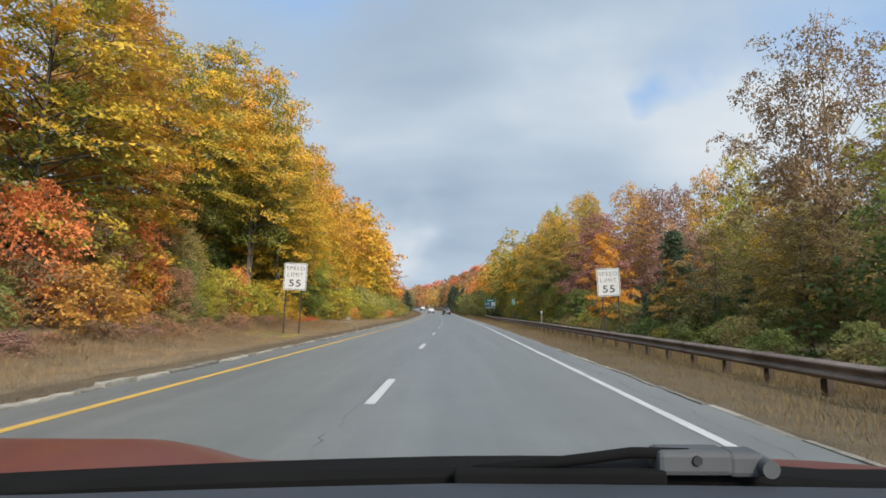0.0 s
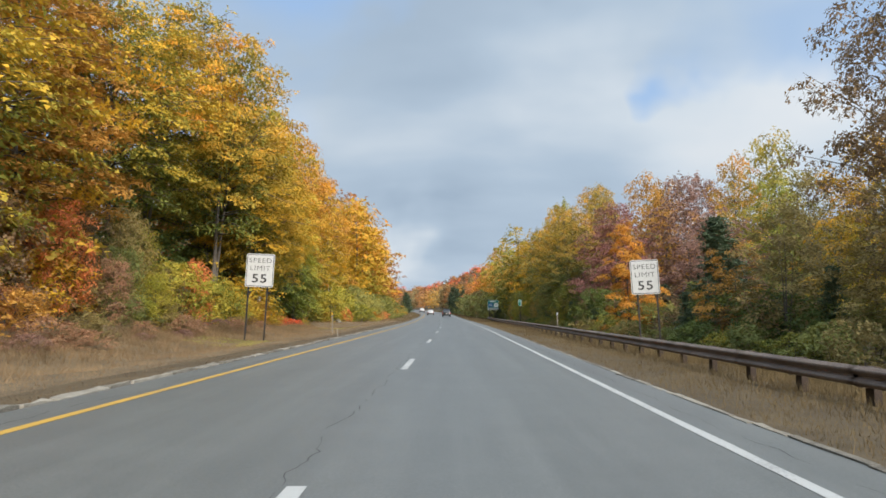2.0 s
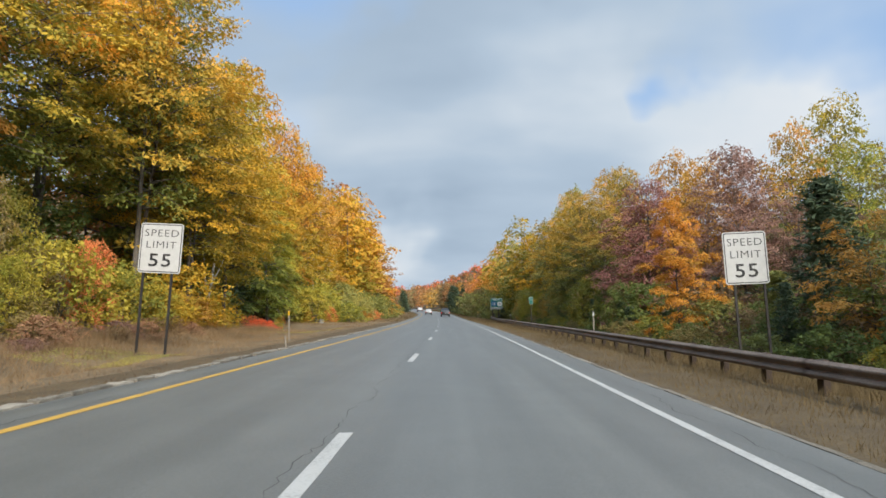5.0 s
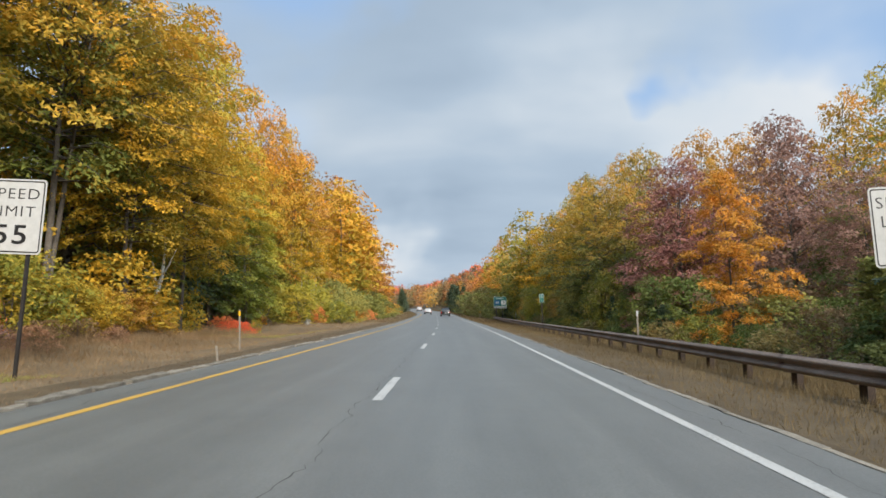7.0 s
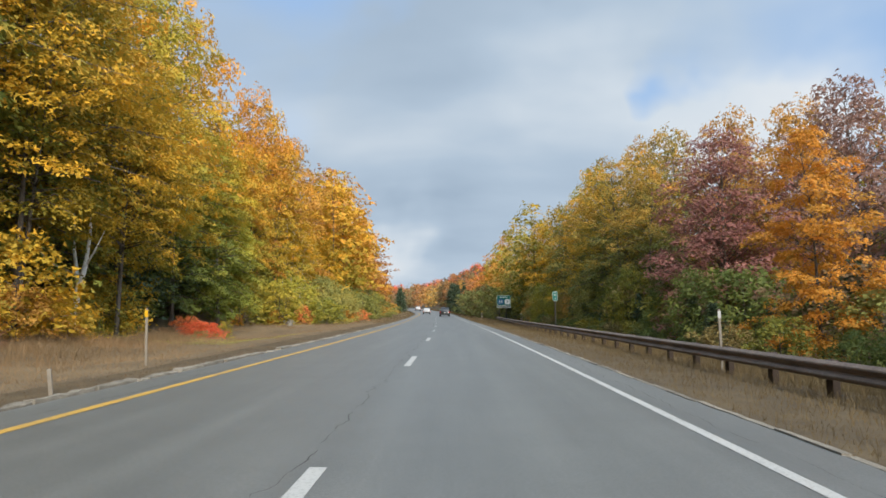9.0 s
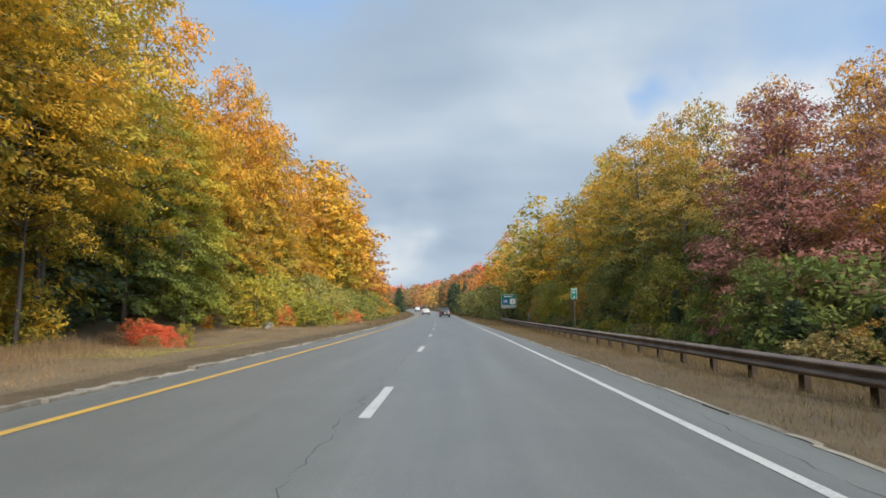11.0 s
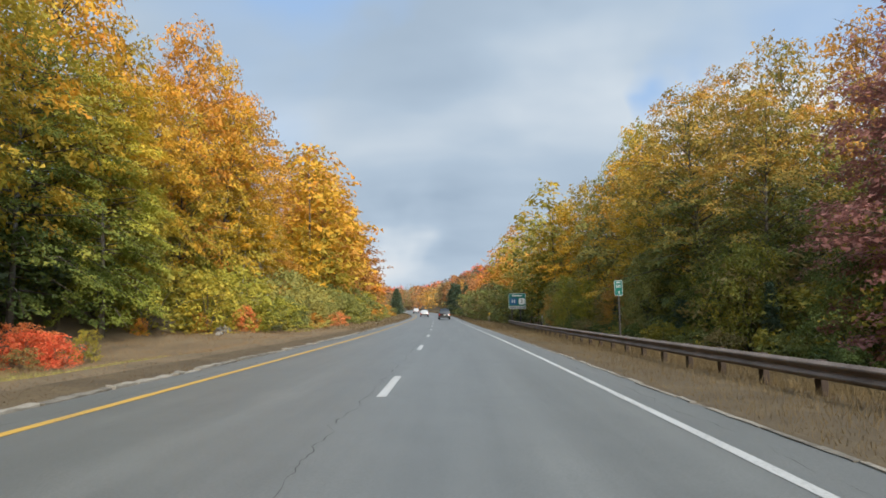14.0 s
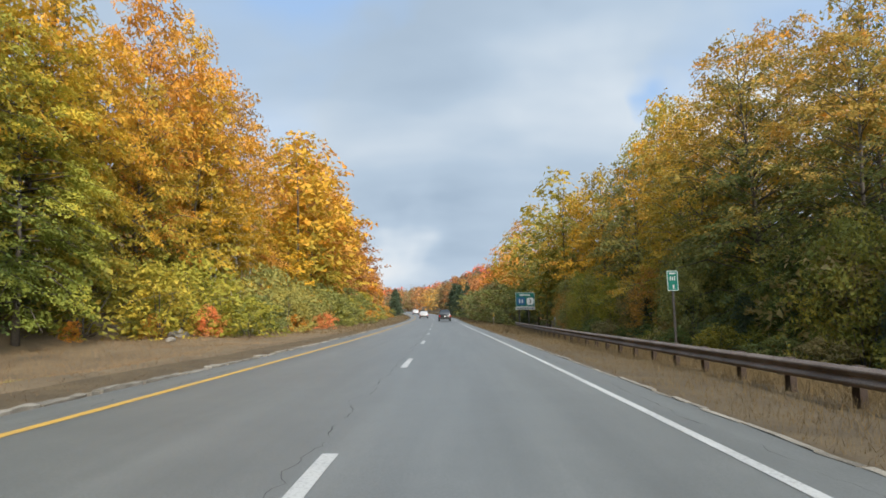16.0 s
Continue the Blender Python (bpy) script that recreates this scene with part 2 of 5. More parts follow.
def road_material():
    m, nt, p = material("asphalt", 0.5)
    p.inputs["Specular IOR Level"].default_value = 0.7
    where = nt.nodes.new("ShaderNodeTexCoord").outputs["Object"]
    s = nt.nodes.new("ShaderNodeSeparateXYZ")
    link(nt, where, s.inputs[0])
    stretch = node(nt, "ShaderNodeMapping", Scale=(1.6, 0.06, 1.0))
    link(nt, where, stretch.inputs[0])
    bands = node(nt, "ShaderNodeTexNoise", Scale=1.0, Detail=4.0, Roughness=0.6)
    link(nt, stretch.outputs[0], bands.inputs["Vector"])
    blotch = node(nt, "ShaderNodeTexNoise", Scale=0.9, Detail=8.0, Roughness=0.72)
    grit = node(nt, "ShaderNodeTexNoise", Scale=38.0, Detail=3.0, Roughness=0.75)
    for n in (blotch, grit):
        link(nt, where, n.inputs["Vector"])
    value = maths(nt, "MULTIPLY_ADD", bands.outputs["Fac"], 0.40, maths(nt, "MULTIPLY", blotch.outputs["Fac"], 0.26))
    value = maths(nt, "MULTIPLY_ADD", grit.outputs["Fac"], 0.60, value)
    value = maths(nt, "SUBTRACT", value, 0.03)
    c = ramp(nt, value, ((0.38, (0.075, 0.079, 0.0755)), (0.6, (0.115, 0.1205, 0.115)), (0.80, (0.172, 0.178, 0.168))))
    link(nt, c.outputs[0], p.inputs["Base Color"])
    b = node(nt, "ShaderNodeBump", Strength=0.35, Distance=0.01)
    link(nt, grit.outputs["Fac"], b.inputs["Height"])
    link(nt, b.outputs[0], p.inputs["Normal"])
    return m


def paint(name, colour, wear=0.5, roughness=0.6):
    """Road paint, worn through in specks."""
    m, nt, p = material(name, roughness)
    where = nt.nodes.new("ShaderNodeTexCoord").outputs["Object"]
    n1 = node(nt, "ShaderNodeTexNoise", Scale=28.0, Detail=4.0, Roughness=0.7)
    n2 = node(nt, "ShaderNodeTexNoise", Scale=1.1, Detail=3.0)
    link(nt, where, n1.inputs["Vector"])
    link(nt, where, n2.inputs["Vector"])
    f = ramp(nt, maths(nt, "MULTIPLY_ADD", n2.outputs["Fac"], 0.5, maths(nt, "MULTIPLY", n1.outputs["Fac"], 0.8)), ((wear, (0, 0, 0)), (wear + 0.16, (1, 1, 1))))
    dull = tuple(0.55 * v + 0.05 for v in colour)
    link(nt, mix_colour(nt, f.outputs[0], dull, colour), p.inputs["Base Color"])
    return m


def plain(name, colour, roughness=0.5, metal=0.0, grime=0.12):
    """Paint or plastic with a little uneven grime."""
    m, nt, p = material(name, roughness, metal)
    where = nt.nodes.new("ShaderNodeTexCoord").outputs["Object"]
    n = node(nt, "ShaderNodeTexNoise", Scale=5.0, Detail=6.0, Roughness=0.7)
    link(nt, where, n.inputs["Vector"])
    dark = tuple(v * (1 - 2.5 * grime) for v in colour)
    c = ramp(nt, n.outputs["Fac"], ((0.3, dark), (0.6, colour)))
    link(nt, c.outputs[0], p.inputs["Base Color"])
    return m


ASPHALT = road_material()
WHITE_LINE = paint("white_road_paint", (0.41, 0.415, 0.40), 0.49)
YELLOW_LINE = paint("yellow_road_paint", (0.50, 0.305, 0.055), 0.5)
SIGN_WHITE = plain("white_sign_sheeting", (0.46, 0.46, 0.445), 0.45, grime=0.06)
SIGN_BLACK = plain("black_sign_ink", (0.012, 0.012, 0.013), 0.5)
SIGN_GREEN = plain("green_sign_sheeting", (0.004, 0.075, 0.06), 0.6)
MARKER_GREEN = plain("bright_green_sheeting", (0.006, 0.115, 0.085), 0.6)
SIGN_BLUE = plain("blue_shield_sheeting", (0.012, 0.06, 0.13), 0.45)
SIGN_PALE = plain("weathered_white_sheeting", (0.36, 0.38, 0.37), 0.6)
for sheeting in (SIGN_GREEN, MARKER_GREEN, SIGN_BLUE):
    sheeting.node_tree.nodes["Principled BSDF"].inputs["Specular IOR Level"].default_value = 0.15


# ---- mesh helpers ----
def mesh_of(name, verts, faces, mat=None, smooth=False):
    me = bpy.data.meshes.new(name)
    me.from_pydata([tuple(v) for v in verts], [], [tuple(f) for f in faces])
    if mat:
        me.materials.append(mat)
    if smooth:
        me.polygons.foreach_set("use_smooth", [True] * len(me.polygons))
    me.update()
    return me


def triangles(name, corners, mat):
    """A mesh of loose triangles from an array (n, 3, 3)."""
    n = len(corners)
    me = bpy.data.meshes.new(name)
    me.vertices.add(3 * n)
    me.vertices.foreach_set("co", np.asarray(corners, dtype=np.float32).reshape(-1))
    me.loops.add(3 * n)
    me.loops.foreach_set("vertex_index", np.arange(3 * n, dtype=np.int32))
    me.polygons.add(n)
    me.polygons.foreach_set("loop_start", np.arange(0, 3 * n, 3, dtype=np.int32))
    me.polygons.foreach_set("loop_total", np.full(n, 3, dtype=np.int32))
    me.materials.append(mat)
    me.update(calc_edges=True)
    return me


def child(name, me, parent, label=""):
    ob = new(name, me)
    ob.parent = parent
    return tagged(ob, label)


def box(bm, lo, hi, bevel=0.0):
    """A box between two corners, added to bm."""
    r = bmesh.ops.create_cube(bm, size=1.0)
    vs = r["verts"]
    for v in vs:
        v.co = Vector([lo[i] + (v.co[i] + 0.5) * (hi[i] - lo[i]) for i in range(3)])
    if bevel:
        es = list({e for v in vs for e in v.link_edges})
        bmesh.ops.bevel(bm, geom=es, offset=bevel, segments=2, affect="EDGES", profile=0.5)


def done(name, bm, mat, smooth=False):
    me = bpy.data.meshes.new(name)
    bmesh.ops.recalc_face_normals(bm, faces=bm.faces)
    bm.to_mesh(me)
    bm.free()
    me.materials.append(mat)
    if smooth:
        me.polygons.foreach_set("use_smooth", [True] * len(me.polygons))
    return me


def part(name, bm, mat, parent, label="", smooth=False):
    return child(name, done(name, bm, mat, smooth), parent, label)


def tubes(name, paths, mat, sides=6):
    """One mesh of tapered tubes; each path is a list of (point, radius)."""
    verts, faces = [], []
    for path in paths:
        base = len(verts)
        for i, (p, r) in enumerate(path):
            q, o = path[min(i + 1, len(path) - 1)][0], path[max(i - 1, 0)][0]
            d = (Vector(q) - Vector(o)).normalized()
            side = d.orthogonal().normalized()
            other = d.cross(side)
            for k in range(sides):
                a = 2 * math.pi * k / sides
                verts.append(Vector(p) + r * (math.cos(a) * side + math.sin(a) * other))
        for i in range(len(path) - 1):
            for k in range(sides):
                j = base + i * sides
                faces.append((j + k, j + (k + 1) % sides, j + sides + (k + 1) % sides, j + sides + k))
        faces.append(tuple(base + k for k in range(sides))[::-1])
        faces.append(tuple(base + (len(path) - 1) * sides + k for k in range(sides)))
    return mesh_of(name, verts, faces, mat, True)


# ---- the lie of the land ----
def bend(y):
    """Sideways shift of the road's line."""
    if y < 100:
        return -2.5e-4 * max(0.0, y - 40.0) ** 2
    if y < 160:
        return -0.9 - 0.03 * (y - 100.0)
    d = min(y, 500.0) - 160.0
    return -2.7 - 0.03 * d - 6.5e-4 * d * d


def climb(y):
    """Height of the road."""
    return 5.3e-5 * max(0.0, min(y, 300.0) - 75.0) ** 2


def along(pairs, u):
    for (u0, z0), (u1, z1) in zip(pairs, pairs[1:]):
        if u <= u1:
            return z0 + (z1 - z0) * max(0.0, u - u0) / (u1 - u0)
    return pairs[-1][1]


NEAR_LEFT = ((-300, 70), (-120, 34), (-60, 16), (-30, 5.0), (-20, 2.2), (-16.5, 1.0), (-13.5, 0.3), (-10, -0.24), (-8, -0.12), (-5.9, -0.05), (-5.75, -0.12), (0, -0.12))
FAR_LEFT = ((-300, 70), (-120, 36), (-60, 17), (-30, 4.6), (-22, 1.3), (-18.5, 0.0), (-15, 0.0), (-11, -0.05), (-8, 0.0), (-5.9, -0.05), (-5.75, -0.12), (0, -0.12))
RIGHT = ((0, -0.12), (3.3, -0.12), (3.45, -0.005), (5.0, -0.08), (6.6, -0.2), (9, -0.5), (14, -0.7), (30, -0.5), (70, 0.6), (160, 4), (300, 12))


def ground(x, y):
    u = x - bend(y)
    if u < 0:
        f = min(1.0, max(0.0, (y - 44.0) / 18.0))
        f = f * f * (3 - 2 * f)
        z = (1 - f) * along(NEAR_LEFT, u) + f * along(FAR_LEFT, u)
        # a hollow in the median
        z -= 1.1 * math.exp(-((y - 71.0) / 8.0) ** 2) * min(1.0, max(0.0, (-u - 8.5) / 5.0))
    else:
        f = min(1.0, max(0.0, (y - 190.0) / 200.0))
        z = along(RIGHT, u) + 0.17 * f * max(0.0, u - 12.0)
    rough = min(1.0, max(0.0, (abs(u + 1.3) - 5.2) / 4.0))
    return climb(y) + z + rough * (0.16 * noise.noise((x * 0.35, y * 0.35, 0)) + 0.05 * noise.noise((x * 1.7, y * 1.7, 4)))


def steps(marks):
    out = []
    for (a, da), (b, _) in zip(marks, marks[1:]):
        n = max(1, round((b - a) / da))
        out += [a + (b - a) * i / n for i in range(n)]
    return out + [marks[-1][0]]


us = steps(((-300, 30), (-60, 6), (-30, 1.5), (-20, 0.6), (-6.2, 0.17), (-5.7, 3.0), (3.3, 0.2), (3.6, 0.6), (12, 2), (30, 10), (100, 40), (300, 1)))
ys = steps(((-60, 10), (0, 1.0), (110, 3), (200, 10), (400, 60), (1000, 1)))
verts = [(u + bend(y), y, ground(u + bend(y), y)) for y in ys for u in us]
w = len(us)
faces = [(j * w + i, j * w + i + 1, (j + 1) * w + i + 1, (j + 1) * w + i) for j in range(len(ys) - 1) for i in range(w - 1)]
land = new("ground", mesh_of("ground", verts, faces, SOIL, True))
land.data.materials.append(MOWN_SOIL)
land.data.materials.append(VERGE_SOIL)
# a dark mown strip behind the left kerb, an olive-brown verge on the right
kinds = [1 if -7.5 < us[i] < -5.7 else 2 if us[i] > 3.3 else 0 for i in range(w - 1)]
land.data.polygons.foreach_set("material_index", kinds * (len(ys) - 1))
tagged(land, "brown earth with dry leaf litter along the highway", "ground", kind="structure")

plain_far = mesh_of("plain", [(-4000, -3000, -9), (4000, -3000, -9), (4000, 4500, -9), (-4000, 4500, -9)], [(0, 1, 2, 3)], SOIL)
tagged(new("distant_ground", plain_far), "distant brown valley floor behind the woods", "ground", kind="structure")


def ribbon(name, u0, u1, y0, y1, dy, z, mat, wobble=0.0, thick=0.0):
    rows = steps(((y0, dy), (y1, 1)))
    v, f = [], []
    for y in rows:
        a = u0 + wobble * noise.noise((y * 0.8, 3.0, 0))
        b = u1 + wobble * noise.noise((y * 0.8, 9.0, 0))
        v += [(a + bend(y), y, climb(y) + z), (b + bend(y), y, climb(y) + z)]
    f = [(2 * i, 2 * i + 1, 2 * i + 3, 2 * i + 2) for i in range(len(rows) - 1)]
    if thick:
        k = len(v)
        v += [(p[0], p[1], p[2] - thick) for p in v]
        f += [(2 * i + 1, k + 2 * i + 1, k + 2 * i + 3, 2 * i + 3) for i in range(len(rows) - 1)]
        f += [(k + 2 * i, 2 * i, 2 * i + 2, k + 2 * i + 2) for i in range(len(rows) - 1)]
        f += [(0, k, k + 1, 1)]
    return mesh_of(name, v, f, mat)


EDGE_L, EDGE_R, YELLOW, WHITE, CENTRE = -5.67, 3.41, -4.72, 2.57, -1.13
tagged(new("road", ribbon("road", EDGE_L, EDGE_R, -60, 500, 2.0, 0.0, ASPHALT, 0.0, 0.3)),
              "grey worn asphalt of a two lane highway carriageway", "road", kind="structure")
tagged(new("edge_line", ribbon("edge_line", WHITE - 0.062, WHITE + 0.062, -60, 500, 1.0, 0.005, WHITE_LINE, 0.012)),
       "solid white line along the road shoulder", "road marking", kind="structure")
tagged(new("edge_line", ribbon("edge_line", YELLOW - 0.08, YELLOW + 0.08, -60, 500, 1.0, 0.005, YELLOW_LINE, 0.012)),
       "solid yellow line at the median road edge", "road marking", kind="structure")
DASH0, PERIOD, DASH = 8.35, 12.19, 3.05
for k in range(-2, 24):
    y0 = DASH0 + PERIOD * k
    mid = CENTRE + 0.022 * min(4, max(0, k))
    dash = new("lane_dash", ribbon("lane_dash", mid - 0.075, mid + 0.075, y0, y0 + DASH, 0.5, 0.005, WHITE_LINE, 0.01))
    tagged(dash, "white painted dash on the grey asphalt", "road marking", "lane dashes", "structure")

TAR = plain("dark_crack_filler", (0.07, 0.07, 0.07), 0.85)


def crack(x0, y0, y1, width, wander, seed):
    """A thin wandering crack along the road."""
    rows = steps(((y0, 0.12), (y1, 1)))
    v = []
    for y in rows:
        x = x0 + bend(y) + wander * noise.noise((y * 0.7, seed, 0)) + 0.5 * wander * noise.noise((y * 3.1, seed, 5)) + 0.22 * wander * noise.noise((y * 9.0, seed, 2))
        w = width * max(0.05, 0.5 + 1.3 * noise.noise((y * 1.9, seed, 9)))
        v += [(x - w / 2, y, climb(y) + 0.003), (x + w / 2, y, climb(y) + 0.003)]
    return mesh_of("crack", v, [(2 * i, 2 * i + 1, 2 * i + 3, 2 * i + 2) for i in range(len(rows) - 1)], TAR)


for i, (x0, y0, y1, w, wander) in enumerate(((CENTRE - 0.14, -5, 120, 0.014, 0.2), (WHITE + 0.35, -5, 90, 0.009, 0.16), (YELLOW - 0.35, -5, 90, 0.013, 0.16))):
    tagged(new("road_crack", crack(x0, y0, y1, w, wander, 3.3 * i + 1)), "thin dark crack running along the asphalt", "crack", kind="structure")


# ---- trees ----
def unit(v):
    return v / np.maximum(np.linalg.norm(v, axis=-1, keepdims=True), 1e-9)


def leaf_cards(rng, centres, normals, size, long=1.35):
    """A pointed leaf, or spray of leaves, at each centre."""
    n = len(centres)
    side = unit(np.cross(normals, unit(rng.normal(size=(n, 3)))))
    other = np.cross(normals, side)
    s = (size * rng.uniform(0.6, 1.4, (n, 1)))
    a, b = side * s * 0.5 * long, other * s * 0.5
    skew = rng.uniform(-0.6, 0.6, (n, 1))
    return np.stack([centres - a - b * (0.9 + skew), centres - a * rng.uniform(0.4, 1.0, (n, 1)) + b * 0.95, centres + a + b * skew], axis=1)


PROFILE = {
    "broad": lambda h: math.sqrt(max(0.0, 1 - ((h - 0.46) / 0.56) ** 2)) * (1.0 if h < 0.6 else 1.0 - 0.45 * (h - 0.6)),
    "oval": lambda h: math.sqrt(max(0.0, 1 - ((h - 0.45) / 0.56) ** 2)) * (1.05 - 0.3 * h),
    "cone": lambda h: (1.02 - h) ** 0.75 * min(1.0, 0.55 + 3 * h),
    "vase": lambda h: math.sqrt(max(0.0, 1 - ((h - 0.62) / 0.42) ** 2)) if h > 0.25 else 0.35 + h,
    "shrub": lambda h: math.sqrt(max(0.0, 1 - ((h - 0.32) / 0.70) ** 2)),
}


def make_tree(seed, shape, height, radius, clear, boughs, leaves, leaf, mat, bark, spray=0.5, trunk_r=0.16, stems=1, droop=0.0, ragged=0.16):
    """A tapered trunk whose limbs carry flat sprays of leaves, tier over tier. Height, crown radius, clear stem in metres."""
    rng = np.random.default_rng(seed)
    shape_at = PROFILE[shape]
    tree = new("tree")
    bend_x, bend_y = rng.normal(0, 0.03 * height, 2)

    def axis(z, k=0):
        f = z / height
        wob = 0.03 * height * math.sin(f * 5 + seed + k)
        lean = 0.16 * k * (1 if k % 2 else -1)
        return Vector((bend_x * f * f + 0.4 * wob * f + lean * f * radius * 2, bend_y * f * f + wob * 0.3 * f + lean * 0.6 * f * radius, z))

    stem_paths = []
    for k in range(stems):
        top = height * (0.95 - 0.12 * k)
        stem_paths.append([(axis(top * i / 9, k), trunk_r * (1.25 if i == 0 else 1.0) * (1 - 0.93 * i / 9) * (1 - 0.15 * k)) for i in range(10)])
    child("trunk", tubes("trunk", stem_paths, bark, 7), tree)
    limbs, centres, tilts, sizes = [], [], [], []
    for i in range(boughs):
        h = (i + rng.uniform(0, 1)) / boughs
        k = i % stems
        a = i * 2.399963 + rng.normal() * 0.45
        reach = max(0.5, radius * shape_at(h) * (0.94 + ragged * rng.normal()))
        if rng.uniform() < 0.1:
            reach *= 1.2
        z = clear + (height - clear) * h
        rise = (0.75 * h - 0.12 - droop) * reach
        hub = axis(min(max(clear * 0.55, z - rise), height * 0.93), k)
        out = Vector((math.cos(a), math.sin(a), 0))
        tip = Vector((0.5 * hub.x, 0.5 * hub.y, z)) + out * reach
        side = Vector((-out.y, out.x, 0))
        mid = hub.lerp(tip, 0.5) + Vector((rng.normal(0, 0.1), rng.normal(0, 0.1), 0.13 * reach))
        r0 = trunk_r * (0.30 - 0.22 * h) + 0.006
        limbs.append([(hub, r0), (mid, r0 * 0.6), (tip, 0.008)])
        for j in range(max(4, int(reach * 3.0))):
            f = rng.uniform(0.08, 1.0) ** 0.6
            p = hub.lerp(mid, 2 * f) if f < 0.5 else mid.lerp(tip, 2 * f - 1)
            off = rng.uniform(-1, 1) * 0.5 * reach * (1.18 - f) * min(1.0, 1.6 * f)
            centres.append(p + side * off + Vector((0, 0, -0.22 * abs(off) + rng.normal(0, 0.07))))
            tilts.append(Vector((0.40 * out.x + rng.normal(0, 0.22), 0.40 * out.y + rng.normal(0, 0.22), 1.0)).normalized())
            sizes.append(spray * rng.uniform(0.65, 1.35))
    if leaf < 0.25:
        child("branch", tubes("branch", limbs, bark, 3), tree)
    c, t, r = np.array([tuple(v) for v in centres]), np.array([tuple(v) for v in tilts]), np.array(sizes)[:, None]
    idx = rng.choice(len(c), leaves, p=(r[:, 0] ** 2) / np.sum(r ** 2))
    d = rng.normal(size=(leaves, 3))
    d -= t[idx] * np.sum(d * t[idx], axis=1, keepdims=True)
    flat = unit(d) * np.sqrt(rng.uniform(0.0, 1.0, (leaves, 1)))
    p = c[idx] + flat * r[idx] + t[idx] * (rng.normal(0, 0.13, (leaves, 1)) - 0.22 * np.sum(flat ** 2, axis=1, keepdims=True)) * r[idx]
    nrm = unit(rng.normal(size=(leaves, 3)) * 0.38 + t[idx] + 0.45 * flat)
    p[:, 2] = np.maximum(p[:, 2], 0.08)
    child("crown", triangles("crown", leaf_cards(rng, p, nrm, leaf, 1.4), mat), tree)
    return tree


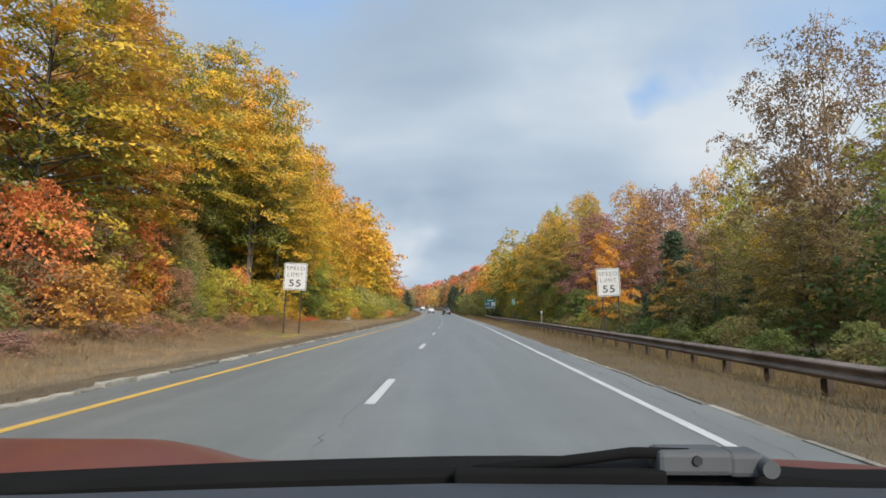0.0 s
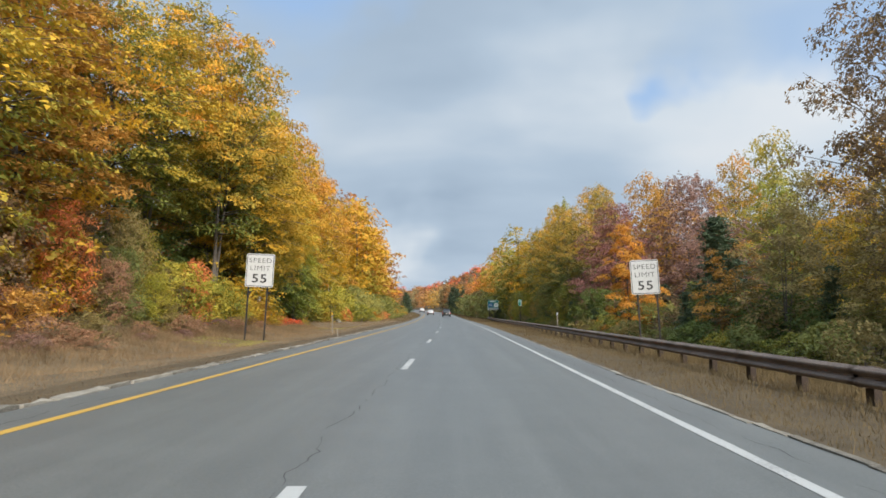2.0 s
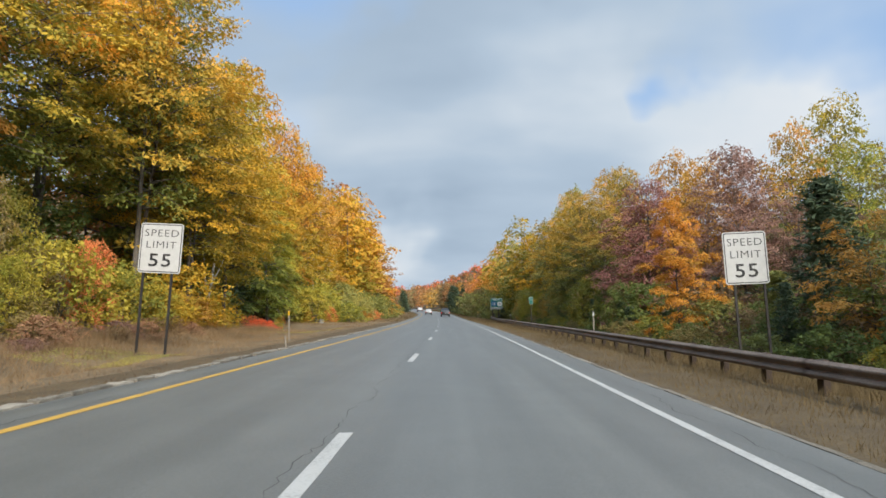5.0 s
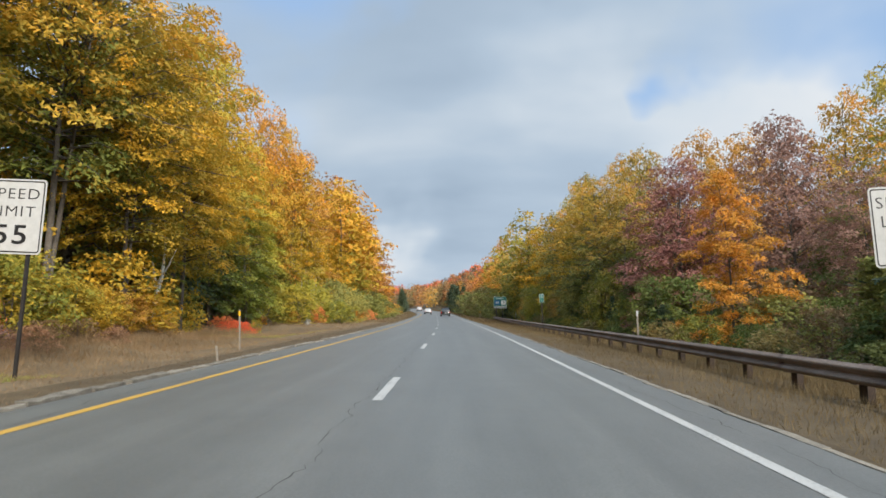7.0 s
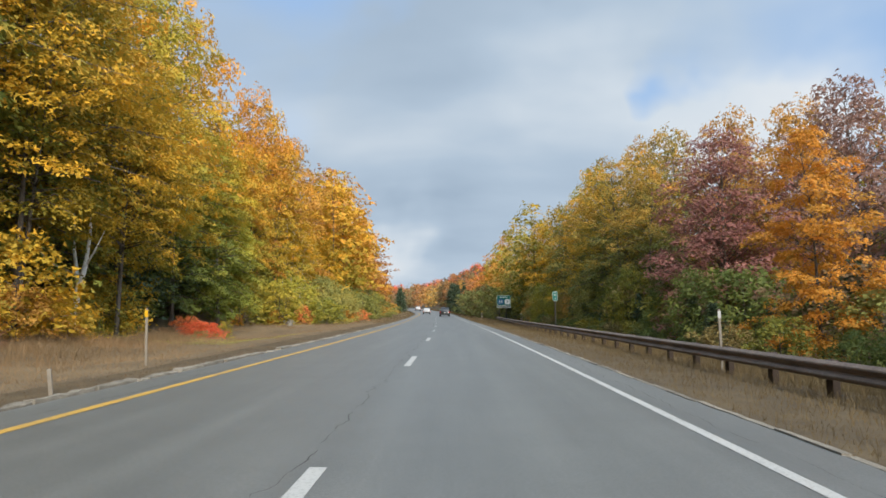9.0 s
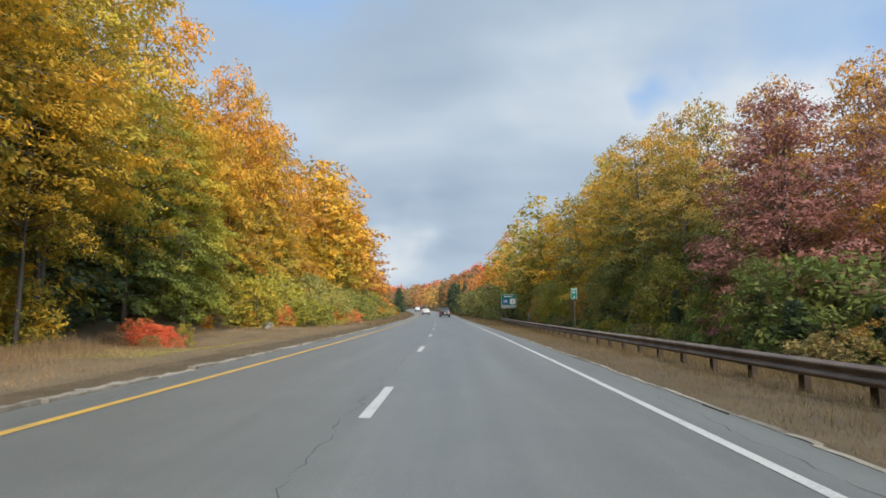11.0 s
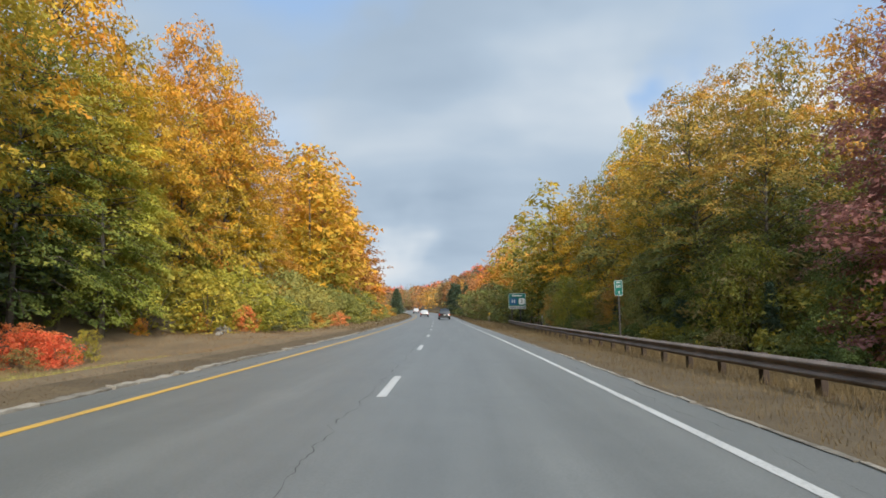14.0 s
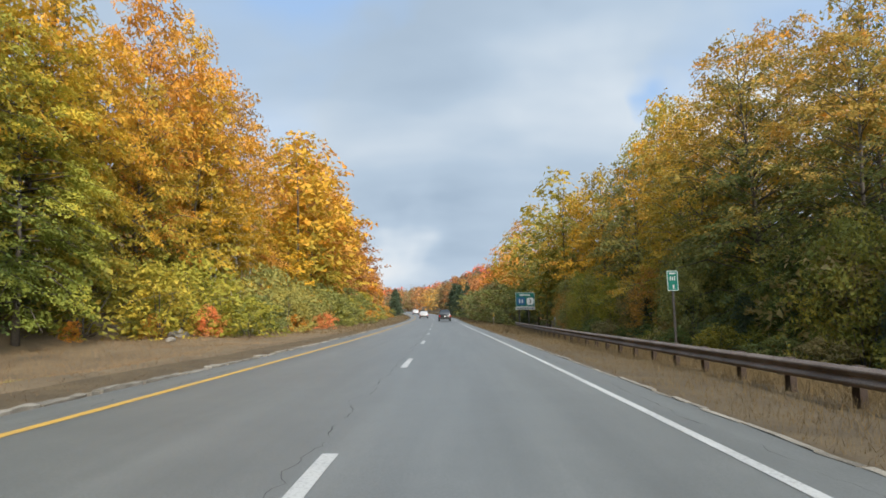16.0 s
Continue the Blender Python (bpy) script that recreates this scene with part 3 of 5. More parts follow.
def make_clumped(seed, shape, height, radius, clear, clumps, leaves, leaf, mat, bark, clump=1.0, trunk_r=0.16, stems=1, fringe=0.5):
    """A conifer or a shrub: stems, limbs, and needles along the boughs or clumps of leaves at the limbs' ends."""
    rng = np.random.default_rng(seed)
    shape_at = PROFILE[shape]
    tree = new("tree" if shape != "shrub" else "shrub")
    tips = []
    golden = 2.399963
    for i in range(clumps):
        h = (i + rng.uniform(0, 1)) / clumps
        if shape != "cone":
            h = 1 - (1 - h) ** 1.0
        a = i * golden + rng.normal() * 0.5
        out = math.sqrt(rng.uniform(0.12, 1.0)) * (0.9 + 0.25 * rng.normal() * fringe)
        if rng.uniform() < 0.10 and shape != "vase":
            out *= 1.28
        r = radius * shape_at(h) * out
        z = clear + (height - clear) * h
        tips.append((r * math.cos(a), r * math.sin(a), z, h))
    bend_x, bend_y = rng.normal(0, 0.03 * height, 2)

    def axis(z, k=0):
        f = z / height
        wob = 0.03 * height * math.sin(f * 5 + seed + k)
        lean = 0.16 * k * (1 if k % 2 else -1)
        return Vector((bend_x * f * f + 0.4 * wob * f + lean * f * radius * 2, bend_y * f * f + wob * 0.3 * f + lean * 0.6 * f * radius, z))

    stem_paths = []
    for k in range(stems):
        top = height * (0.94 - 0.12 * k)
        stem_paths.append([(axis(top * i / 9, k), trunk_r * (1.25 if i == 0 else 1.0) * (1 - 0.93 * i / 9) * (1 - 0.15 * k)) for i in range(10)])
    child("trunk", tubes("trunk", stem_paths, bark, 7 if shape != "shrub" else 3), tree)
    limbs = []
    for j, (x, y, z, h) in enumerate(tips):
        if shape == "shrub" and j % 3:
            continue
        if j % 2 and z > height * 0.8:
            continue
        k = j % stems
        drop = 0.45 * math.hypot(x, y) if shape != "cone" else -0.05 * math.hypot(x, y)
        z0 = min(max(clear * 0.6, z - drop), height * 0.9)
        a, b = axis(z0, k), Vector((x, y, z))
        mid = a.lerp(b, 0.5) + Vector((rng.normal(0, 0.12), rng.normal(0, 0.12), 0.08 * (b - a).length))
        r0 = trunk_r * (0.26 - 0.2 * z0 / height) + 0.006
        limbs.append([(a, r0), (mid, r0 * 0.6), (b, 0.008)])
    if limbs and leaf < 0.25:
        child("branch", tubes("branch", limbs, bark, 3), tree)
    t = np.array(tips)
    each = max(6, leaves // clumps)
    weight = rng.uniform(0.5, 1.5, clumps)
    counts = np.maximum(5, (each * weight)).astype(int)
    idx = np.repeat(np.arange(clumps), counts)
    n = len(idx)
    size = clump * (0.75 + 0.5 * rng.uniform(size=(clumps, 1)))
    flat = 0.5 if shape == "shrub" else 0.36 if height < 14 else 0.2
    if shape == "cone":
        # needles lie along the boughs, drooping outward
        f = np.sqrt(rng.uniform(0.02, 1.0, (n, 1)))
        hub = np.array([list(axis(tips[i][2])) for i in range(clumps)])[idx]
        end = t[idx, :3]
        p = hub + (end - hub) * f
        p[:, 2] -= 0.12 * np.linalg.norm(end[:, :2] - hub[:, :2], axis=1) * f[:, 0] ** 2
        p += rng.normal(size=(n, 3)) * np.array([0.30, 0.30, 0.13]) * clump
        nrm = unit(rng.normal(size=(n, 3)) * 0.7 + np.array([0, 0, 0.8]))
    else:
        d = unit(rng.normal(size=(n, 3)))
        rad = rng.uniform(0.1, 1.0, (n, 1)) ** 0.5
        # every clump is a tilted pad of leaves
        tilt = rng.normal(0, 0.34, (clumps, 2))
        off = d * rad * size[idx] * np.array([1.0, 1.0, flat])
        off[:, 2] += off[:, 0] * tilt[idx, 0] + off[:, 1] * tilt[idx, 1] - 0.16 * (off[:, 0] ** 2 + off[:, 1] ** 2) / size[idx, 0]
        p = t[idx, :3] + off
        outward = unit(p * np.array([1, 1, 0.0]) + 1e-6)
        nrm = unit(rng.normal(size=(n, 3)) * 0.65 + 0.35 * outward + np.array([0, 0, 0.75]))
    p[:, 2] = np.maximum(p[:, 2], 0.08)
    long = 1.4 if shape != "cone" else 3.0
    child("crown", triangles("crown", leaf_cards(rng, p, nrm, leaf, long), mat), tree)
    return tree


def recolour(tree, leaf, bark=None):
    """Gives a tree its own leaves (and bark) on the shared meshes."""
    for o in tree.children:
        slot = o.material_slots[0]
        slot.link = "OBJECT"
        slot.material = leaf if o.name.startswith("crown") else (bark or BARK)
    return tree


MODELS = {
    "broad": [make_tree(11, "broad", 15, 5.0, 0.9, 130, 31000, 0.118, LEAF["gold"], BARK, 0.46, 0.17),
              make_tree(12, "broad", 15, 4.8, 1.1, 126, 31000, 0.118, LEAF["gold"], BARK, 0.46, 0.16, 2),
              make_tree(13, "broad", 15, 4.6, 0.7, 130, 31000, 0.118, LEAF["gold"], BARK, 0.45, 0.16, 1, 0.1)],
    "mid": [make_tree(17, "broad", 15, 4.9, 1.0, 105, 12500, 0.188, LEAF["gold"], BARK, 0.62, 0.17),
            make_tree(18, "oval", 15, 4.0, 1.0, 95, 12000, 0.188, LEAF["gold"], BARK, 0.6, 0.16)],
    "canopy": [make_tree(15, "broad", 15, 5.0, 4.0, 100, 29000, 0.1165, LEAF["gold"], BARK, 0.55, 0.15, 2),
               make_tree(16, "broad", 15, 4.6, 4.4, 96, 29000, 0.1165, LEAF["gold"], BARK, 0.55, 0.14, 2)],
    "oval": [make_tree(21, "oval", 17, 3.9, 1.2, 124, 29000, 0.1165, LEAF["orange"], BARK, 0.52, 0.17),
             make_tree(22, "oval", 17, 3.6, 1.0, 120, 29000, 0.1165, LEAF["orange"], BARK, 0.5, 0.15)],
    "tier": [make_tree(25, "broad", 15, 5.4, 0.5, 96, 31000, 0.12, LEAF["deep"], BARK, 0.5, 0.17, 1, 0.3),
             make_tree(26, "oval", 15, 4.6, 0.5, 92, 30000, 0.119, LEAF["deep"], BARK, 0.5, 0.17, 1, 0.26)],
    "birch": [make_tree(28, "oval", 15, 3.6, 6.4, 60, 11000, 0.15, LEAF["gold"], BIRCH, 0.5, 0.13, 3)],
    "open": [make_tree(31, "vase", 13, 4.2, 2.2, 80, 21000, 0.105, LEAF["russet"], BARK, 0.46, 0.13, 2, -0.3, 0.22),
             make_tree(32, "vase", 13, 3.6, 2.0, 52, 11000, 0.105, LEAF["russet"], BARK, 0.44, 0.12, 3, -0.3, 0.22)],
    "full": [make_tree(35, "vase", 13, 4.9, 0.8, 110, 26000, 0.116, LEAF["maroon"], BARK, 0.5, 0.14, 2, -0.25, 0.18)],
    "round": [make_tree(36, "oval", 13, 4.7, 0.6, 135, 32000, 0.114, LEAF["maroon"], BARK, 0.5, 0.14, 2, -0.2, 0.14)],
    "pine": [make_clumped(41, "cone", 14, 3.6, 0.4, 130, 7200, 0.15, LEAF["pine"], BARK, 1.0, 0.18),
             make_clumped(42, "cone", 14, 3.5, 0.3, 120, 6800, 0.15, LEAF["pine"], BARK, 1.0, 0.16)],
    "small": [make_tree(51, "oval", 7.5, 2.4, 0.5, 40, 7500, 0.103, LEAF["orange"], BARK, 0.36, 0.07, 2),
              make_tree(52, "broad", 7.5, 2.5, 0.4, 40, 7500, 0.103, LEAF["lime"], BARK, 0.36, 0.06, 3)],
    "maple": [make_tree(55, "oval", 8.5, 2.5, 0.3, 54, 18000, 0.088, LEAF["orange"], BARK, 0.38, 0.08, 1, 0.02, 0.3)],
    "far": [make_tree(61, "broad", 16, 4.9, 1.0, 75, 2700, 0.345, LEAF["gold"], BARK, 0.68, 0.16),
            make_tree(62, "oval", 16, 4.0, 1.0, 75, 2700, 0.345, LEAF["orange"], BARK, 0.65, 0.16)],
    "distant": [make_tree(65, "broad", 16, 4.9, 1.0, 46, 1500, 0.5, LEAF["gold"], BARK, 0.85, 0.16),
                make_tree(66, "oval", 16, 4.0, 1.0, 46, 1500, 0.5, LEAF["orange"], BARK, 0.8, 0.16)],
    "shrub": [make_clumped(71, "shrub", 2.6, 1.7, 0.1, 44, 2200, 0.108, LEAF["brown"], BARK, 0.5, 0.03, 3),
              make_clumped(72, "shrub", 2.4, 1.9, 0.1, 44, 2200, 0.108, LEAF["brown"], BARK, 0.5, 0.03, 3),
              make_clumped(73, "shrub", 2.2, 1.5, 0.05, 36, 2400, 0.095, LEAF["red"], BARK, 0.45, 0.02, 3)],
    "brush": [make_clumped(77, "shrub", 2.6, 1.7, 0.1, 60, 3000, 0.086, LEAF["brown"], BARK, 0.45, 0.03, 4),
              make_clumped(78, "shrub", 2.3, 1.7, 0.1, 60, 3000, 0.086, LEAF["brown"], BARK, 0.45, 0.03, 4)],
    "bush": [make_clumped(75, "shrub", 5.0, 2.9, 0.15, 90, 7000, 0.104, LEAF["red"], BARK, 0.75, 0.05, 4),
             make_clumped(76, "shrub", 5.0, 2.6, 0.15, 90, 7000, 0.104, LEAF["brown"], BARK, 0.75, 0.05, 4)],
    "thicket": [make_clumped(81, "shrub", 4.0, 2.3, 0.1, 60, 1900, 0.155, LEAF["green"], BARK, 0.62, 0.05, 3),
                make_clumped(82, "shrub", 4.4, 2.0, 0.1, 60, 1900, 0.155, LEAF["green"], BARK, 0.6, 0.05, 3)],
}
NATURAL = {"broad": 15, "mid": 15, "canopy": 15, "oval": 17, "tier": 15, "birch": 15, "full": 13, "round": 13, "maple": 8.5, "open": 13, "pine": 14, "small": 7.5, "far": 16, "distant": 16, "shrub": 2.4, "thicket": 4.2, "bush": 5.0, "brush": 2.4}
WORD = {"gold": "golden yellow", "orange": "orange", "olive": "olive-yellow", "deep": "deep green and yellow", "green": "dark green", "mixed": "green-orange",
        "red": "bright red", "maroon": "purple-red", "tan": "light tan-orange", "mauve": "brownish mauve", "russet": "russet brown", "brown": "faded brown", "lime": "yellow-green", "pine": "dark green", "fern": "green and gold", "crowned": "green and gold-topped", "coral": "coral red", "khaki": "khaki-brown", "heath": "faded rose-brown", "yellow": "bright yellow and green", "amber": "green and orange", "sage": "grey-green", "moss": "khaki-green"}
SHAPE = {"broad": "broad tree", "mid": "broad tree", "canopy": "tall-stemmed tree", "oval": "tall tree", "tier": "tiered tree", "birch": "birch", "full": "spreading tree", "round": "round-headed tree", "maple": "young maple", "open": "thin-leaved tree", "pine": "conifer", "small": "young tree", "far": "tree", "distant": "tree", "shrub": "low shrub", "thicket": "dense bush", "bush": "large bush", "brush": "low shrub"}
pick = random.Random(5)
used = set()


def plant(kind, x, y, height, colour, width=1.0, model=None, bark=None, sink=0.1, where="at the wood's edge"):
    models = MODELS[kind]
    model = models[model if model is not None else pick.randrange(len(models))]
    s = height / NATURAL[kind]
    m = pose(x, y, ground(x, y) - sink, pick.uniform(-2, 2), pick.uniform(-2, 2), pick.uniform(0, 360)) @ Matrix.Diagonal((s * width, s * width, s, 1))
    if model.name in used:
        t = copy_thing(model, m)
    else:
        t = model
        t.matrix_basis = m
        used.add(model.name)
    thing = "conifer" if kind == "pine" else "shrub" if kind in ("shrub", "thicket", "bush", "brush") else "tree"
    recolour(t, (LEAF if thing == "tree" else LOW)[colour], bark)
    return tagged(t, "%s with %s leaves %s" % (SHAPE[kind], WORD[colour], where) if kind != "pine" else "dark green conifer with drooping boughs %s" % where,
                  thing, "shrubs along the verge" if thing == "shrub" else "trees along the highway")


# trees of the median wood, the nearest first
for row in (
    ("broad", -18.0, 8, 17, "gold"), ("broad", -19.5, 17, 19, "gold"), ("broad", -18.5, 26, 18, "yellow"), ("oval", -18.8, 32.5, 18.5, "tan", 1.1),
    ("canopy", -19.0, 40, 18, "yellow", 0.95), ("oval", -21.5, 37, 20.0, "tan", 1.0), ("canopy", -20.0, 45.5, 20.5, "mixed", 0.9), ("canopy", -16.5, 48.2, 16.6, "mixed", 0.88), ("broad", -19.0, 53.5, 20.5, "mixed", 0.85),
    ("canopy", -15.0, 51.4, 11.8, "gold", 0.95), ("canopy", -18.0, 55.5, 13.0, "mixed"), ("canopy", -16.2, 60.0, 11.8, "gold", 0.85), ("broad", -20.0, 60.5, 16, "yellow", 0.9), ("canopy", -19.6, 66.0, 16.5, "lime", 0.88), ("broad", -22.5, 69, 19.5, "amber", 0.8),
    ("tier", -21.2, 76.6, 16.8, "deep", 0.9, 0), ("tier", -19.6, 81.5, 16.0, "fern", 0.85, 1), ("mid", -22.5, 85.5, 19.5, "amber", 0.75, 0), ("mid", -23.0, 80, 21.0, "amber", 0.75, 0), ("tier", -21.8, 87.5, 16.0, "fern", 0.8, 1),
    ("tier", -23.5, 92, 17.5, "amber", 0.8, 1), ("mid", -24.0, 99, 20.0, "orange", 0.75, 0), ("mid", -21.8, 95.5, 13.5, "amber", 0.9, 0),
    ("mid", -21.5, 103, 16, "amber", 1.0, 0), ("mid", -24.5, 107, 20.5, "amber", 0.75, 0), ("mid", -23.5, 113, 19.0, "tan", 0.85, 0), ("mid", -24.0, 120, 19.5, "tan", 0.9, 0), ("far", -27.5, 112, 21.5, "orange", 1.0, 0),
):
    plant(*row)
for x, y, h in ((-19.6, 103.5, 13.5), (-19.2, 107.0, 13.0), (-20.0, 110.5, 14.5), (-20.8, 115.5, 15.0)):
    plant("birch", x, y, h, "gold", 0.9, None, BIRCH, where="with slender pale stems")


def forked_birch(x, y):
    """A short pale trunk that forks and leans, with a thin head of leaves."""
    tree = new("tree")
    tree.matrix_basis = pose(x, y, ground(x, y) - 0.1)
    stem = [((0, 0, 0), 0.16), ((0.08, 0, 1.2), 0.14), ((0.22, 0, 2.2), 0.13), ((0.42, 0.05, 3.1), 0.10), ((0.52, 0.1, 4.4), 0.06), ((0.5, 0.1, 6.0), 0.02)]
    fork = [((0.22, 0, 2.2), 0.11), ((0.06, 0.05, 2.9), 0.085), ((-0.12, 0.1, 3.8), 0.06), ((-0.2, 0.1, 5.4), 0.015)]
    twig = [((0.42, 0.05, 3.1), 0.06), ((0.8, 0, 3.7), 0.04), ((1.2, 0, 4.6), 0.01)]
    child("trunk", tubes("trunk", [[(Vector(p), r) for p, r in path] for path in (stem, fork, twig)], BIRCH, 8), tree, "white forked trunk")
    rng = np.random.default_rng(92)
    n = 2600
    p = rng.normal(size=(n, 3)) * np.array([0.85, 0.7, 0.75]) + np.array([0.3, 0.1, 5.3])
    p = p[p[:, 2] > 3.9]
    child("crown", triangles("crown", leaf_cards(rng, p, unit(rng.normal(size=p.shape) + np.array([0, 0, 0.6])), 0.1, 1.4), LEAF["gold"]), tree)
    return tagged(tree, "slender birch with a forked white trunk and golden leaves", "tree", "trees along the highway")


forked_birch(-16.0, 56.2)
# trees beyond the guard rail
for row in (
    ("pine", 13.8, 10, 9, "pine"), ("broad", 16.5, 18.5, 12, "deep"), ("pine", 15.8, 21.5, 6.5, "pine"), ("full", 17.4, 28.2, 16.0, "brown", 0.68), ("broad", 15.0, 26.0, 8.5, "khaki", 1.25),
    ("small", 14.0, 33, 6.5, "khaki"), ("mid", 20.5, 37, 8.6, "amber", 1.0, 0), ("small", 14.5, 38.5, 6.5, "tan"), ("pine", 15.5, 42, 7.4, "pine", 1.6), ("mid", 24, 48, 9, "khaki", 1.0, 0), ("small", 17.5, 44.5, 5.5, "khaki"),
    ("pine", 15.8, 47, 7.5, "sage", 1.3), ("open", 21.0, 54, 9.5, "mauve"), ("mid", 26, 56, 10, "deep", 1.0, 0), ("maple", 13.1, 52.9, 8.8, "orange", 0.9), ("pine", 17.0, 57, 8, "pine"), ("mid", 31.0, 67.5, 15.4, "olive", 0.85, 0), ("mid", 27.5, 66, 13.5, "crowned", 0.8, 0),
    ("mid", 22, 63, 11.5, "mauve", 1.0, 0), ("round", 15.8, 66.6, 13.0, "maroon", 1.1), ("broad", 14.6, 76, 11.4, "crowned", 0.95), ("mid", 27.5, 88.5, 18.6, "olive", 0.6, 1), ("mid", 18.5, 80.5, 13.5, "crowned", 0.8, 0), ("mid", 29.5, 79, 14.2, "mauve", 0.9, 0), ("mid", 21.5, 69, 12.0, "tan", 0.9, 0),
    ("mid", 24.5, 83, 15.0, "tan", 0.85, 0), ("broad", 14.6, 83.5, 13.0, "crowned", 0.95), ("broad", 18.6, 88.5, 16.0, "crowned", 0.75), ("pine", 12.5, 72.0, 5.0, "pine"), ("broad", 14.4, 91, 12.0, "amber", 0.9), ("mid", 16.5, 98, 14.0, "amber", 0.9, 0), ("mid", 17.5, 105.5, 15.8, "lime", 0.75, 0), ("mid", 22.5, 104, 17.2, "gold", 0.75, 0),
    ("mid", 14.0, 101, 11.5, "moss", 1.0, 0), ("mid", 19.3, 112, 14.5, "gold", 1.0, 0), ("mid", 15, 116, 13, "gold", 1.0, 0), ("mid", 13.5, 124, 12, "amber", 1.0, 0),
):
    plant(*row)
for x, y, h in ((14.8, 31, 6), (12.9, 41, 4.8), (12.4, 60, 4.4), (12.6, 63.2, 5.2), (12.0, 80, 5.0), (12.2, 86.5, 5.0), (12.0, 93, 4.5), (15.5, 36, 5.5), (14.2, 58, 4.0), (12.6, 77, 5.5)):
    plant("pine", x, y, h, "pine", 1.25)
# rows behind, and the woods on to the bend
for y in range(4, 130, 7):
    for u in (-28,):
        plant("distant", u + pick.uniform(-2.5, 2.5) + bend(y), y + pick.uniform(-3, 3), pick.uniform(13, 17), pick.choice(("gold", "orange", "olive", "mixed", "mixed", "russet")), where="in the wood behind")
for y in range(8, 130, 8):
    for u in (25,):
        plant("small" if y < 84 else "far", u + pick.uniform(-2.5, 2.5) + bend(y), y + pick.uniform(-3, 3), pick.uniform(8, 11), pick.choice(("olive", "olive", "green", "mixed", "orange")), where="in the far wood")
for i, y in enumerate(range(123, 300, 7)):
    for u in (-15.5, -21):
        c = pick.choice(("tan", "gold", "lime", "amber", "amber", "gold") if y < 145 else ("orange", "tan", "amber", "orange", "russet"))
        rise = min(5.0, 0.13 * (y - 123)) - 0.05 * max(0, y - 190) if u < -18 else 1.0 - 0.07 * min(100, y - 123)
        plant("far" if y < 185 else "distant", u - (min(3.0, 0.07 * (y - 123)) if y < 192 else 0.0) + pick.uniform(-1.5, 1.5) + bend(y), y + pick.uniform(-2, 2), pick.uniform(15, 18) + rise, c, where="in the wood ahead")
    for u in (13.5, 20):
        c = pick.choice(("amber", "olive", "tan", "moss", "gold", "crowned") if y < 175 else ("orange", "russet", "tan", "russet", "coral") if y < 250 else ("khaki", "brown", "olive", "russet"))
        plant("far" if y < 185 else "distant", u + pick.uniform(-1.5, 1.5) + bend(y), y + pick.uniform(-2, 2), pick.uniform(10, 14), c, where="in the wood ahead")
for y, u, h in ((222, -9.6, 10.5), (229, -9.2, 12.0), (236, -9.0, 12.0), (218, 10.5, 12.0), (224, 9.6, 12.5), (228, 11.2, 14.0), (232, 9.4, 14.0), (234, 12.4, 15.0), (240, 10.4, 15.0), (244, 9.5, 15.0), (247, 13.5, 16.0), (251, 10.5, 16.0), (254, 14.0, 16.0), (258, 12.0, 16.0), (262, 16.0, 16.5),
                (146, 12.0, 8.5), (151, 13.5, 9.5), (157, 12.2, 8.0), (138, 11.8, 5.0)):
    plant("pine", u + bend(y), y, h, "pine", 1.7, where="in the wood ahead")
for k in range(12):
    y = 138 + k * 6.0
    plant("thicket", 10.2 + pick.uniform(-0.8, 1.0) + bend(y), y, pick.uniform(4.0, 6.0), ("sage", "moss", "sage", "khaki")[k % 4], 1.2, where="on the verge ahead")
# shrubs at the foot of the median wood
for k in range(70):
    y = 6 + k * 1.35 + pick.uniform(-0.7, 0.7)
    edge = -14.2 if y < 50 else -14.2 - 3.6 * min(1, (y - 50) / 16)
    c = pick.choice(("brown", "russet", "sage", "brown", "tan", "mauve") if y < 30 else ("tan", "lime", "sage", "olive", "gold", "khaki") if y < 42 else ("gold", "gold", "lime", "yellow") if y < 60 else ("lime", "gold", "olive", "olive", "green"))
    x, h, wd = edge - pick.uniform(0, 3.0), pick.uniform(1.4, 3.0), pick.uniform(0.9, 1.2)
    h = min(h, 1.6) if 51 < y < 58.5 else h
    if not 65 < y < 90:
        plant("brush" if y < 63 else "shrub", x, y, h, c, wd, where="on the bank")
for x, y, h, c, wd in ((-15.0, 45, 2.8, "yellow", 1.2), (-14.4, 48, 2.4, "mixed", 1.1), (-14.4, 50.5, 2.2, "tan", 1.2), (-14.4, 53.5, 1.9, "mixed", 1.2), (-17.0, 73.6, 1.6, "red", 1.2), (-18.0, 73.2, 1.7, "red", 1.2), (-18.8, 70.6, 1.5, "brown", 1.1), (-16.9, 71.6, 1.2, "khaki", 1.2), (-19.2, 74.4, 1.9, "coral", 1.2), (-16.8, 75.4, 1.5, "olive", 0.9), (-18.6, 75.6, 1.5, "coral", 1.0), (-19.2, 72.0, 1.4, "brown", 1.2), (-16.8, 88.0, 1.5, "orange", 0.8), (-14.7, 90.6, 2.0, "coral", 0.7), (-12.2, 101.5, 2.0, "orange", 0.9), (-11.8, 110.0, 1.8, "coral", 0.9), (-15.8, 96, 1.6, "orange", 0.9), (-19.0, 84.5, 1.2, "orange", 0.8)):
    plant("brush" if y < 60 else "shrub", x, y, h, c, wd, where="by the grass")
